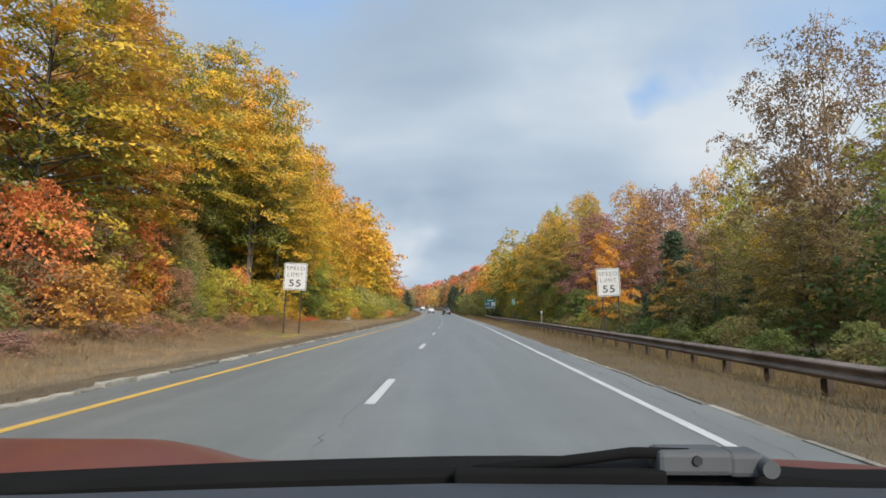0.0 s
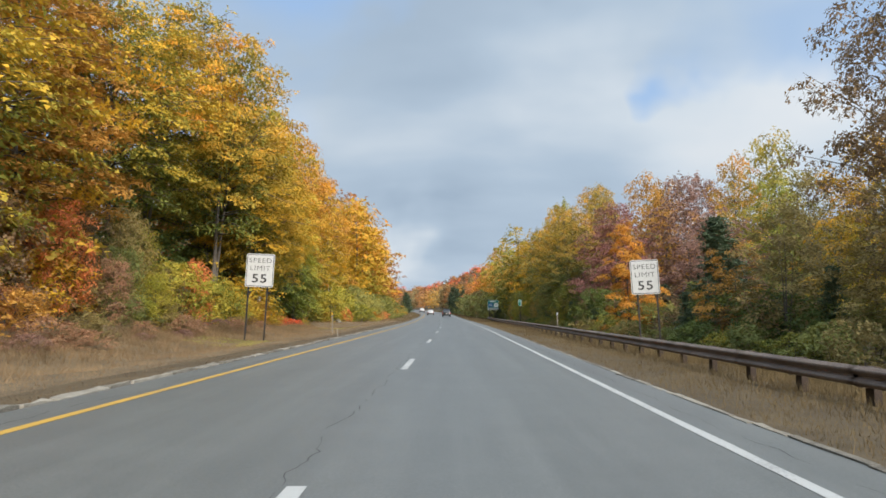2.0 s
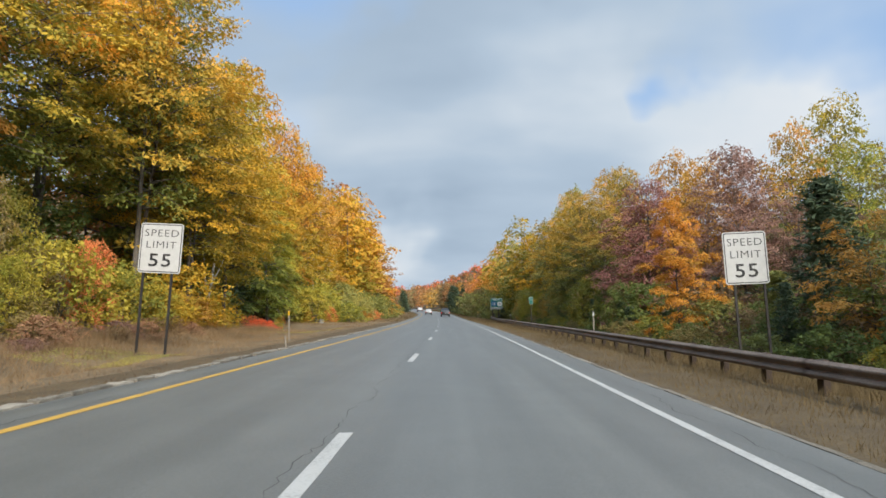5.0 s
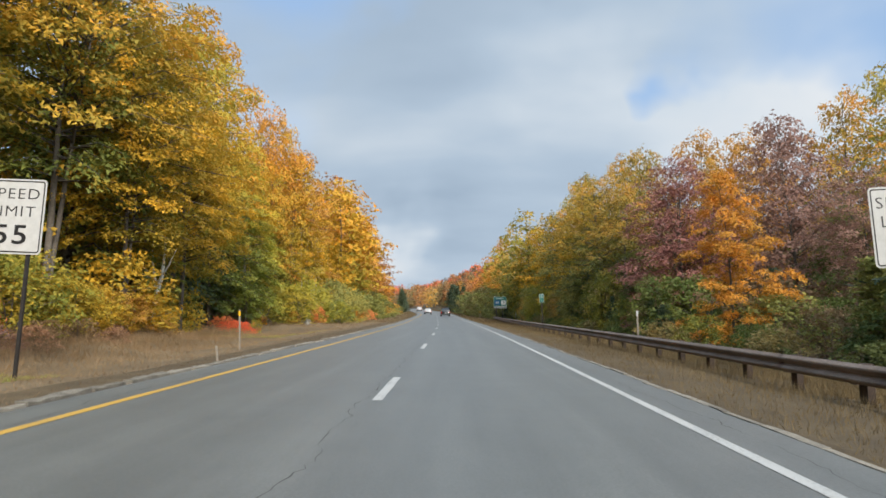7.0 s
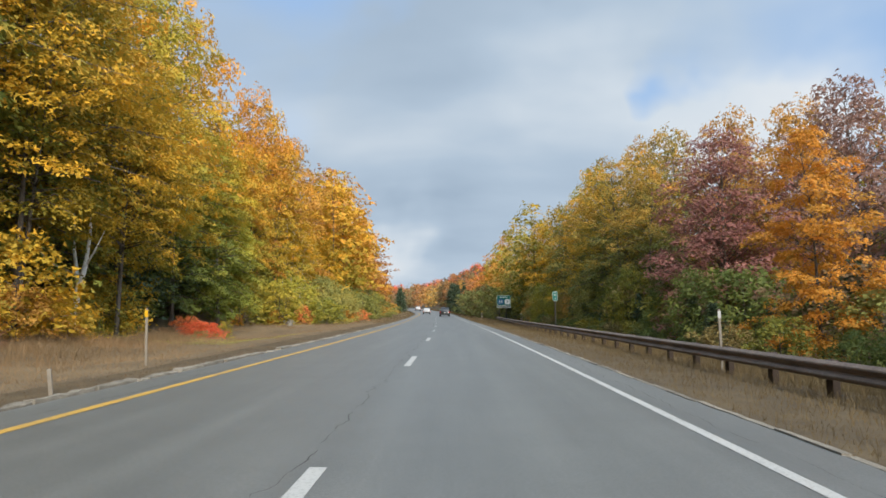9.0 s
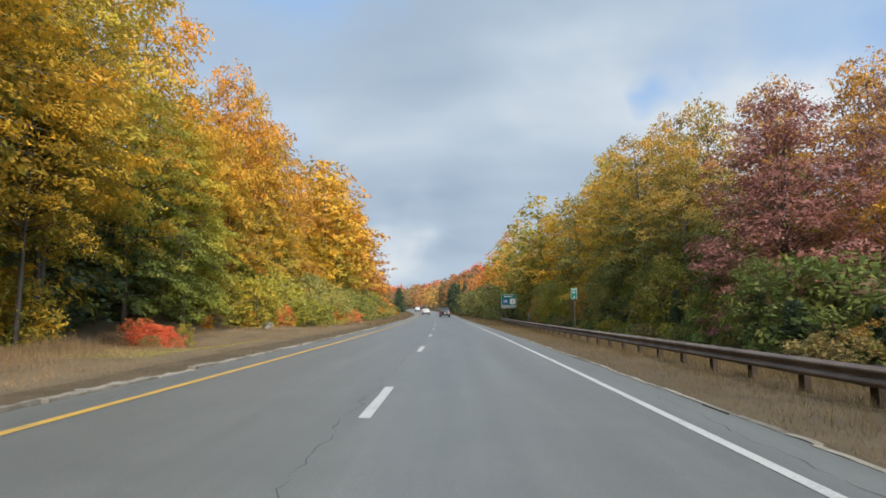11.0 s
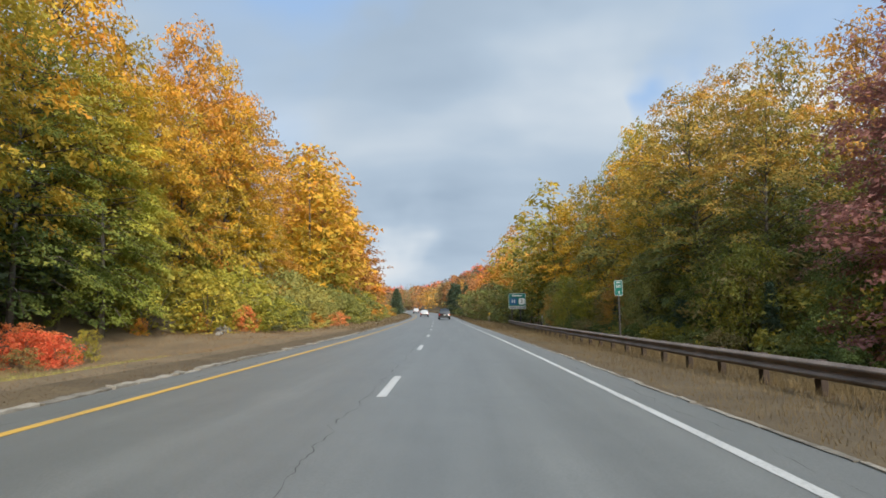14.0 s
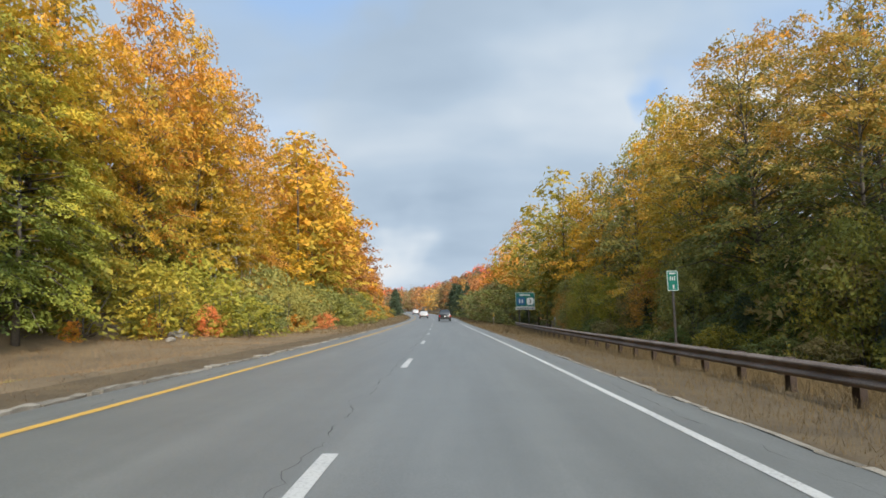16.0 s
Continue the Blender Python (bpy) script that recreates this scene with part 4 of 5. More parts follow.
for x, y, h, c, wd in ((-16.6, 23.6, 5.2, "coral", 0.85), (-17.0, 28.0, 4.8, "brown", 0.9), (-16.8, 32.4, 5.0, "coral", 0.7), (-16.8, 37.6, 5.2, "khaki", 0.65), (-17.6, 35.0, 4.8, "brown", 0.8), (-15.3, 42.4, 3.7, "coral", 0.7), (-17.6, 40.6, 4.6, "olive", 0.7), (-16.0, 35.8, 3.4, "sage", 0.9), (-15.8, 39.8, 3.0, "khaki", 0.9), (-15.4, 34.0, 2.8, "heath", 0.9), (-15.2, 37.9, 2.4, "lime", 1.0)):
    plant("bush", x, y, h, c, wd, where="on the bank")
for k in range(26):
    y = 14 + k * 1.35 + pick.uniform(-0.6, 0.6)
    plant("shrub", -13.6 + pick.uniform(-0.9, 1.5), y, pick.uniform(0.5, 1.15), pick.choice(("mauve", "heath", "brown", "heath", "brown", "mauve", "khaki")), 1.5, where="in the dry grass")
for k in range(40):
    y = 5 + k * 2.6
    plant("shrub", 10.8 + pick.uniform(-0.6, 1.2) + bend(y), y + pick.uniform(-1, 1), pick.uniform(0.9, 1.8), pick.choice(("green", "sage", "khaki", "olive", "green")), 1.2, where="beyond the guard rail")
for k in range(46):
    y = 4 + k * 2.5 + pick.uniform(-0.8, 0.8)
    plant("brush" if y < 80 else "thicket", 15.5 + pick.uniform(-1.2, 3) + bend(y), y, pick.uniform(2.4, 4.0), pick.choice(("green", "green", "green", "brown", "sage") if y < 68 else ("sage", "olive", "olive", "khaki", "green")), 1.15, where="under the trees")
for k in range(13):
    y = 64 + k * 4.2 + pick.uniform(-1, 1)
    plant("bush", 12.6 + pick.uniform(-0.5, 0.6) + bend(y), y, pick.uniform(3.8, 5.6), ("green", "green", "olive")[k] if k < 3 else ("green", "olive", "moss")[k - 3] if k < 6 else ("lime", "moss", "tan", "khaki", "lime")[k % 5], 0.8, where="beyond the guard rail")
for k in range(13):
    y = 6 + k * 8.0 + pick.uniform(-0.8, 0.8)
    if 67 < y < 79:
        continue
    plant("thicket", -19.5 + pick.uniform(-2, 1.5) + bend(y), y, pick.uniform(3.0, 5.0), pick.choice(("green", "olive", "olive", "brown", "mixed")), 1.1, where="under the trees")
for k in range(9):
    y = 65 + k * 2.0
    plant("thicket", -23.6 + 0.9 * math.sin(2.3 * k), y, 4.4 + 0.6 * math.cos(1.7 * k), ("green", "pine", "green")[k % 3], 1.15, where="under the trees")
for k in range(24):
    y = 88 + k * 4.4
    plant("thicket", -15.5 + pick.uniform(-1.5, 1.5) + bend(y), y, pick.uniform(3.0, 4.6), pick.choice(("sage", "moss", "moss", "lime", "sage")), 1.0, where="on the verge")
for k in range(26):
    y = 92 + k * 4.5
    plant("shrub", -12.4 + pick.uniform(-2.5, 1) + bend(y), y, pick.uniform(2.2, 4.2), pick.choice(("sage", "moss", "moss", "sage", "lime", "orange")), 1.2, where="on the verge")


plant("open", 27 + bend(205), 205, 19, "mauve", where="above the far wood")
plant("open", 34 + bend(190), 190, 20, "russet", where="above the far wood")
# models that found no place
for models in MODELS.values():
    for model in models:
        if model.name not in used:
            for o in (*model.children, model):
                bpy.data.objects.remove(o)


# ---- the wooded hills past the bend ----
def far_wood(name, seed, colour, spots, label, height=12.0, radius=4.5, card=1.1, each=80):
    rng = np.random.default_rng(seed)
    n = len(spots)
    s = np.array(spots)
    size = rng.uniform(0.7, 1.25, (n, 1))
    idx = np.repeat(np.arange(n), each)
    d = unit(rng.normal(size=(n * each, 3)))
    p = s[idx] + d * np.array([radius, radius, height * 0.45]) * size[idx] * rng.uniform(0.55, 1.0, (n * each, 1))
    p[:, 2] += height * 0.5 * size[idx, 0]
    q = leaf_cards(rng, p, unit(d + rng.normal(size=(n * each, 3)) * 0.5 + np.array([0, 0, 0.4])), card, 1.2)
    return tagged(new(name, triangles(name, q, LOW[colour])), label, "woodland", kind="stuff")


hr = random.Random(17)
RIDGE_Y = 760.0


def ridge(x):
    """Height of the far ridge's crest."""
    return 26 + 34 / (1 + math.exp(-(x - 5) / 26)) + 2.5 * math.sin(x * 0.05)


slope = {c: [] for c in ("khaki", "russet", "brown", "tan")}
for k in range(460):
    y = hr.uniform(285, 470)
    u = hr.uniform(12, 170) if hr.random() < 0.8 else hr.uniform(-90, -13)
    x = u + bend(y)
    slope[hr.choice(("khaki", "russet", "brown", "brown", "tan"))].append((x, y, ground(x, y)))
for i, (c, spots) in enumerate(slope.items()):
    far_wood("distant_woods", 30 + i, c, spots, "distant autumn woods in %s on the slope" % WORD[c], card=0.75, each=210)
# woods deeper in on both sides of the highway
deeper = {c: [] for c in ("sage", "khaki", "amber")}
for k in range(330):
    y = hr.uniform(0, 285)
    u = hr.uniform(31, 130) if k % 5 < 3 else hr.uniform(-90, -34)
    deeper[hr.choice(tuple(deeper))].append((u + bend(y), y, ground(u + bend(y), y) - 0.5))
for i, (c, spots) in enumerate(deeper.items()):
    far_wood("deeper_woods", 50 + i, c, spots, "woods in %s deeper behind the verge" % WORD[c], 9.5, 4.2, 0.3, 340)
vs, fs, nx = [], [], 90
for j in range(9):
    for i in range(nx):
        x = -500 + i * 12.0
        f = math.sin(math.pi * j / 8) ** 0.8
        vs.append((x, RIDGE_Y - 160 + 40 * j, -9 + f * (ridge(x) + 9) + 2.0 * noise.noise((x * 0.06, j * 2.1, 5))))
fs = [(j * nx + i, j * nx + i + 1, (j + 1) * nx + i + 1, (j + 1) * nx + i) for j in range(8) for i in range(nx - 1)]
WOODED = textured("bare_wooded_slope", ((0.05, 0.045, 0.03), (0.10, 0.07, 0.04), (0.16, 0.09, 0.045)), 0.03, 0.3, 0.95, 0.0)
tagged(new("hill", mesh_of("hill", vs, fs, WOODED, True)), "distant hill covered with fading autumn woods", "hill", kind="structure")
crest = {c: [] for c in ("russet", "brown", "red")}
for k in range(700):
    x = hr.uniform(-140, 160)
    f = hr.uniform(0.35, 1.0)
    j = math.asin(f ** 1.25) / math.pi
    crest[hr.choice(tuple(crest))].append((x, RIDGE_Y - 160 + 320 * j, -12 + f * (ridge(x) + 9)))
for i, (c, spots) in enumerate(crest.items()):
    far_wood("ridge_woods", 40 + i, c, spots, "faint %s trees on the far hill" % WORD[c], 9.0, 4.5, 1.6, 45)


# ---- grasses ----
def blades(name, seed, count, region, height, width, mat, lean=0.35):
    """Loose blades of grass over a stretch of verge: region gives x, y from three random numbers."""
    rng = np.random.default_rng(seed)
    out = np.zeros((count, 3, 3))
    for i in range(count):
        x, y, s = region(*rng.uniform(0, 1, 3))
        z = ground(x, y) - 0.02
        a = rng.uniform(0, 2 * math.pi)
        hh, ww = height * s * rng.uniform(0.5, 1.3), width * rng.uniform(0.7, 1.4)
        dx, dy = math.cos(a), math.sin(a)
        lx, ly = rng.normal(0, lean, 2) * hh
        out[i] = ((x - dx * ww, y - dy * ww, z), (x + dx * ww, y + dy * ww, z), (x + lx, y + ly, z + hh))
    return triangles(name, out, mat)


def tall_left(a, b, c):
    y = -8 + 131 * a ** 1.3
    far = min(1.0, max(0.0, (y - 46) / 14))
    u = -7.4 - (7.0 + 4.0 * far) * b
    tuft = 0.5 + 0.5 * noise.noise((u * 0.9, y * 0.9, 2)) + 0.35 * noise.noise((u * 2.6, y * 2.6, 6))
    return u + bend(y), y, max(0.12, min(1.0, 0.30 + 2.0 * b) * (0.25 + 1.2 * tuft) * (0.6 + 0.5 * c))


def weeds_left(a, b, c):
    y = 2 + 58 * a
    u = -9.6 - 4.6 * math.sqrt(b)
    patch = max(0.0, 0.55 + 1.3 * noise.noise((u * 0.45, y * 0.35, 11)))
    return u + bend(y), y, 0.15 + (0.35 + 0.65 * c) * min(1.0, patch)


def mown_left(a, b, c):
    y = -8 + 161 * a ** 1.35
    return -5.95 - 1.9 * b + bend(y), y, 0.4 + 0.9 * c


def tall_right(a, b, c):
    y = -8 + 130 * a ** 1.35
    u = 3.5 + 6.0 * b
    tuft = 0.5 + 0.5 * noise.noise((u * 0.8, y * 0.6, 7)) + 0.3 * noise.noise((u * 2.5, y * 2.5, 3))
    return u + bend(y), y, (0.16 + min(1.5, 2.4 * b * b + 0.40 * tuft) * 0.95) * (0.6 + 0.4 * c)


def far_verges(a, b, c):
    y = 95 + 190 * a
    u = -6.2 - 10 * b if c < 0.55 else 3.6 + 8 * b
    return u + bend(y), y, 0.5 + 0.6 * c


def green_tufts(a, b, c):
    y, u = (33.5 + 4.5 * a, -8.9 - 3.2 * b) if c < 0.4 else (55 + 14 * a, -8.8 - 4.5 * b)
    return u + bend(y), y, 0.5 + 0.5 * abs(noise.noise((u, y, 1)))


tagged(new("dry_grass", blades("dry_grass", 1, 120000, tall_left, 0.30, 0.005, TAN_GRASS, 0.7)), "tall tan dry grass on the median bank", "grass", kind="stuff")
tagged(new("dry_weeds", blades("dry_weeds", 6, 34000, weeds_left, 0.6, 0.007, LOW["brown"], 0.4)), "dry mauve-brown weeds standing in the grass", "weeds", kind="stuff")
tagged(new("mown_grass", blades("mown_grass", 2, 32000, mown_left, 0.06, 0.009, MOWN, 0.8)), "short brown mown grass behind the kerb", "grass", kind="stuff")
tagged(new("rough_grass", blades("rough_grass", 3, 160000, tall_right, 0.34, 0.0045, DRY_GRASS, 0.38)), "rough dry brown grass round the guard rail", "grass", kind="stuff")
tagged(new("far_grass", blades("far_grass", 4, 26000, far_verges, 0.35, 0.025, DRY_GRASS, 0.6)), "dry brown grass along the far verges", "grass", kind="stuff")
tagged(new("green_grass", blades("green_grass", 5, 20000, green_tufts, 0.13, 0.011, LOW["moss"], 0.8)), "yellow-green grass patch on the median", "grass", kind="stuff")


# ---- stones on the bank ----
STONE = textured("pale_field_stone", ((0.13, 0.12, 0.105), (0.23, 0.215, 0.19), (0.33, 0.31, 0.28)), 1.5, 20.0, 0.9, 0.6)


def stone(seed, x, y, size, flat=0.6):
    bm = bmesh.new()
    bmesh.ops.create_icosphere(bm, subdivisions=3, radius=size)
    for v in bm.verts:
        v.co *= 1 + 0.30 * noise.noise(v.co * (1.4 / size) + Vector((seed, 0, 0))) + 0.10 * noise.noise(v.co * (4.0 / size) + Vector((0, seed, 0)))
        v.co.z *= flat
    ob = new("rock", done("rock", bm, STONE))
    ob.matrix_basis = pose(x, y, ground(x, y) + size * flat * 0.35, 0, 0, 57 * seed)
    return tagged(ob, "pale grey boulder half sunk in the bank", "rock", "boulders on the bank")


for seed, x, y, size in ((1, -15.6, 88.8, 0.55), (2, -15.0, 91.5, 0.35), (3, -14.6, 98, 0.4), (4, -14.2, 104, 0.45), (5, -14.8, 86.2, 0.25), (6, -13.8, 109, 0.35)):
    stone(seed, x, y, size)


# ---- signs ----
def rounded(bm, w, h, r, y0, y1, x=0.0, z=0.0):
    """An upright plate with rounded corners, between depths y0 and y1."""
    pts = []
    for cx, cz, a0 in ((w / 2 - r, h / 2 - r, 0), (-w / 2 + r, h / 2 - r, 90), (-w / 2 + r, -h / 2 + r, 180), (w / 2 - r, -h / 2 + r, 270)):
        for k in range(6):
            a = radians(a0 + 18 * k)
            pts.append((x + cx + r * math.cos(a), z + cz + r * math.sin(a)))
    front = [bm.verts.new((px, y0, pz)) for px, pz in pts]
    back = [bm.verts.new((px, y1, pz)) for px, pz in pts]
    bm.faces.new(front)
    bm.faces.new(back[::-1])
    for i in range(len(pts)):
        j = (i + 1) % len(pts)
        bm.faces.new((front[i], back[i], back[j], front[j]))


def frame_plate(bm, w, h, r, t, y0, y1, z=0.0):
    """A thin rounded border line."""
    rings = []
    for ww, hh, rr in ((w, h, r), (w - 2 * t, h - 2 * t, r - t)):
        pts = []
        for cx, cz, a0 in ((ww / 2 - rr, hh / 2 - rr, 0), (-ww / 2 + rr, hh / 2 - rr, 90), (-ww / 2 + rr, -hh / 2 + rr, 180), (ww / 2 - rr, -hh / 2 + rr, 270)):
            for k in range(6):
                a = radians(a0 + 18 * k)
                pts.append((cx + rr * math.cos(a), z + cz + rr * math.sin(a)))
        rings.append(pts)
    n = len(rings[0])
    vo = [bm.verts.new((p[0], y0, p[1])) for p in rings[0]]
    vi = [bm.verts.new((p[0], y0, p[1])) for p in rings[1]]
    for i in range(n):
        j = (i + 1) % n
        bm.faces.new((vo[i], vo[j], vi[j], vi[i]))


def lettering(name, text, size, mat, parent, x, y, z, stretch=1.0, weight=0.0):
    curve = bpy.data.curves.new(name, "FONT")
    curve.body, curve.size, curve.align_x, curve.align_y, curve.extrude, curve.offset = text, size, "CENTER", "CENTER", 0.001, weight
    curve.resolution_u, curve.space_character = 3, 1.12
    temp = bpy.data.objects.new(name, curve)
    scene.collection.objects.link(temp)
    me = bpy.data.meshes.new_from_object(temp.evaluated_get(bpy.context.evaluated_depsgraph_get()))
    bpy.data.objects.remove(temp)
    me.materials.clear()
    me.materials.append(mat)
    ob = child(name, me, parent)
    ob.matrix_basis = pose(x, y, z, 90, 0, 0) @ Matrix.Diagonal((stretch, 1, 1, 1))
    return ob


def post_mesh(h, w=0.07, d=0.05, below=0.5):
    """A U-channel sign post."""
    bm = bmesh.new()
    box(bm, (-w / 2, 0, -below), (w / 2, 0.008, h))
    box(bm, (-w / 2, 0.008, -below), (-w / 2 + 0.01, d, h))
    box(bm, (w / 2 - 0.01, 0.008, -below), (w / 2, d, h))
    return done("post", bm, POSTSTEEL)


def speed_sign(x, y, z_low, z_high, w, yaw, label, post_x, roll=0.0):
    sign = new("speed_limit_sign")
    base = ground(x, y)
    sign.matrix_basis = pose(x, y, base, 0, roll, yaw)
    h, mid = z_high - z_low, (z_high + z_low) / 2 - base
    bm = bmesh.new()
    rounded(bm, w, h, 0.09, 0.0, 0.006, z=mid)
    part("panel", bm, SIGN_WHITE, sign, "white reflective panel with rounded corners")
    bm = bmesh.new()
    frame_plate(bm, w - 0.07, h - 0.07, 0.065, 0.028, -0.003, 0, mid)
    part("border", bm, SIGN_BLACK, sign, "thin black border line")
    for text, size, dz, s in (("SPEED", 0.315, 0.295, 1.08), ("LIMIT", 0.315, 0.06, 1.08), ("55", 0.56, -0.255, 1.16)):
        lettering("lettering", text, size * h / 1.55, SIGN_BLACK, sign, 0, -0.003, mid + dz * h, s * w / 1.3, 0.007 if text == "55" else -0.003)
    me = post_mesh(z_high - base - 0.1)
    for px in post_x:
        p = child("post", me, sign, "dark steel post")
        p.matrix_basis = pose(px, 0.008, 0)
    return tagged(sign, label, "road sign", "speed limit signs")


speed_sign(-9.76, 36.92, 2.52, 4.17, 1.40, 1, "white speed limit 55 sign on dark posts in grass", (-0.52, 0.42), 2.4)
speed_sign(9.36, 36.4, 2.13, 3.79, 1.36, -1, "white speed limit 55 sign behind the guard rail", (-0.40, 0.52), -2.4)


def bars(bm, spots, y=-0.003):
    for x, z, w, h in spots:
        vs = [bm.verts.new(p) for p in ((x - w / 2, y, z - h / 2), (x + w / 2, y, z - h / 2), (x + w / 2, y, z + h / 2), (x - w / 2, y, z + h / 2))]
        bm.faces.new(vs)


DULL = plain("dull_grey_sheeting", (0.22, 0.24, 0.235), 0.6)


def strokes(spots, mat, sign, y=-0.003):
    for spot in spots:
        bm = bmesh.new()
        bars(bm, [spot], y)
        part("letter_bar", bm, mat, sign)


def guide_sign(x, y):
    sign = new("route_guide_sign")
    base = ground(x, y)
    sign.matrix_basis = pose(x, y, base, 0, 0, 2)
    w, h, mid = 1.95, 1.45, 2.78 - base
    bm = bmesh.new()
    rounded(bm, w, h, 0.12, 0, 0.006, z=mid)
    part("panel", bm, SIGN_GREEN, sign, "green panel with a white rim")
    bm = bmesh.new()
    frame_plate(bm, w - 0.04, h - 0.04, 0.10, 0.032, -0.003, 0, mid)
    part("border", bm, SIGN_PALE, sign, "white rim")
    strokes([(-0.48, mid + 0.48, 0.12, 0.2)] + [(-0.33 + 0.13 * k, mid + 0.46, 0.09, 0.15) for k in range(7)], SIGN_PALE, sign)
    bm = bmesh.new()
    rounded(bm, 0.85, 0.78, 0.2, -0.006, -0.002, -0.42, mid - 0.16)
    part("shield", bm, SIGN_BLUE, sign, "blue route shield")
    strokes([(-0.56, mid - 0.17, 0.10, 0.36), (-0.30, mid - 0.17, 0.10, 0.36)], SIGN_PALE, sign, -0.009)
    bm = bmesh.new()
    rounded(bm, 0.7, 0.7, 0.2, -0.006, -0.002, 0.5, mid - 0.18)
    part("shield", bm, SIGN_PALE, sign, "white route shield")
    lettering("lettering", "3", 0.52, SIGN_BLACK, sign, 0.5, -0.008, mid - 0.18, 1.1, 0.012)
    bm = bmesh.new()
    rounded(bm, w, 0.27, 0.05, 0, 0.006, z=mid - h / 2 - 0.16)
    part("plaque", bm, DULL, sign, "narrow pale strip below the panel")
    strokes([(-0.75 + 0.25 * k, mid - h / 2 - 0.16, 0.15, 0.11) for k in range(7)], SIGN_BLACK, sign)
    me = post_mesh(mid + 0.6, 0.12, 0.1)
    for px in (-0.6, 0.35):
        child("post", me, sign, "dark steel post").matrix_basis = pose(px, 0.008, 0)
    return tagged(sign, "green highway guide sign with two route shields on dark posts", "road sign")


guide_sign(7.05, 116.5)


def mile_marker(x, y):
    sign = new("mile_marker_sign")
    base = ground(x, y)
    sign.matrix_basis = pose(x, y, base, 0, -0.8, -3)
    top = 2.72
    w, h = 0.38, 0.70
    mid = top - h / 2 - base
    bm = bmesh.new()
    rounded(bm, w, h, 0.04, 0, 0.005, z=mid)
    part("panel", bm, MARKER_GREEN, sign, "green upright panel")
    bm = bmesh.new()
    frame_plate(bm, w - 0.02, h - 0.02, 0.03, 0.022, -0.003, 0, mid)
    part("border", bm, SIGN_PALE, sign, "white rim")
    strokes([(0, mid + 0.25, 0.20, 0.05), (-0.07, mid + 0.08, 0.035, 0.14), (0.0, mid + 0.08, 0.035, 0.14), (0.07, mid + 0.08, 0.035, 0.14), (0.02, mid - 0.2, 0.05, 0.13)], SIGN_PALE, sign)
    child("post", post_mesh(top - base - 0.1), sign, "dark steel post").matrix_basis = pose(0, 0.006, 0)
    return tagged(sign, "narrow green mile marker sign on one post", "road sign")


mile_marker(7.44, 75.4)

DELINEATOR = plain("weathered_delineator_plastic", (0.22, 0.19, 0.15), 0.7)
REFLECT_WHITE = plain("white_reflector", (0.5, 0.5, 0.48), 0.4)
REFLECT_YELLOW = plain("yellow_reflector", (0.75, 0.42, 0.02), 0.3)


def delineator(x, y, h, top, label):
    d = new("delineator_post")
    d.matrix_basis = pose(x, y, ground(x, y), 0, pick.uniform(-2, 2), 0)
    bm = bmesh.new()
    rounded(bm, 0.058, h + 0.3, 0.026, -0.015, 0.015, z=h / 2 - 0.15)
    part("post", bm, DELINEATOR, d)
    bm = bmesh.new()
    rounded(bm, 0.075, 0.18, 0.03, -0.022, -0.016, z=h - 0.14)
    part("reflector", bm, top, d)
    return tagged(d, label, "delineator", "delineator posts")


delineator(-7.8, 46.3, 1.45, REFLECT_YELLOW, "thin tan delineator post with a yellow reflector in dry grass")
delineator(6.62, 46.1, 1.5, REFLECT_WHITE, "thin pale delineator post with a white reflector behind the rail")
delineator(8.3, 106, 1.5, REFLECT_WHITE, "thin pale delineator post with a white reflector behind the rail")
delineator(4.3, 124, 1.4, REFLECT_YELLOW, "thin tan delineator post beside the far end of the rail")


stake_mark = new("marker_stake")
stake_mark.matrix_basis = pose(-6.35, 40.45, ground(-6.35, 40.45), 4, -6, 20)
bm = bmesh.new()
box(bm, (-0.03, -0.03, -0.2), (0.03, 0.03, 0.42), 0.008)
part("stake", bm, DELINEATOR, stake_mark)
tagged(stake_mark, "short weathered stake beside the kerb", "stake")


# ---- guard rail ----
RUST_DARK = textured("dark_weathered_post_steel", ((0.022, 0.015, 0.011), (0.045, 0.03, 0.022), (0.08, 0.056, 0.042)), 1.5, 40.0, 0.85, 0.3, 0.2)
RAIL_U, RAIL_TOP, RAIL_END, SPAN = 6.12, 0.45, 117.0, 1.912
rail = new("guard_rail")
rail.matrix_basis = pose(RAIL_U, 0, 0)
W_SECTION = ((0.0, 0.0), (-0.03, -0.02), (-0.075, -0.05), (-0.08, -0.075), (-0.035, -0.125), (0.0, -0.14), (0.0, -0.17), (-0.035, -0.185), (-0.08, -0.235), (-0.075, -0.26), (-0.03, -0.29), (0.0, -0.31))


def stray(y):
    """The rail follows the road and bears away from it at its end."""
    return bend(y) + 1.4 * max(0.0, (y - 60.0) / 57.0) ** 2


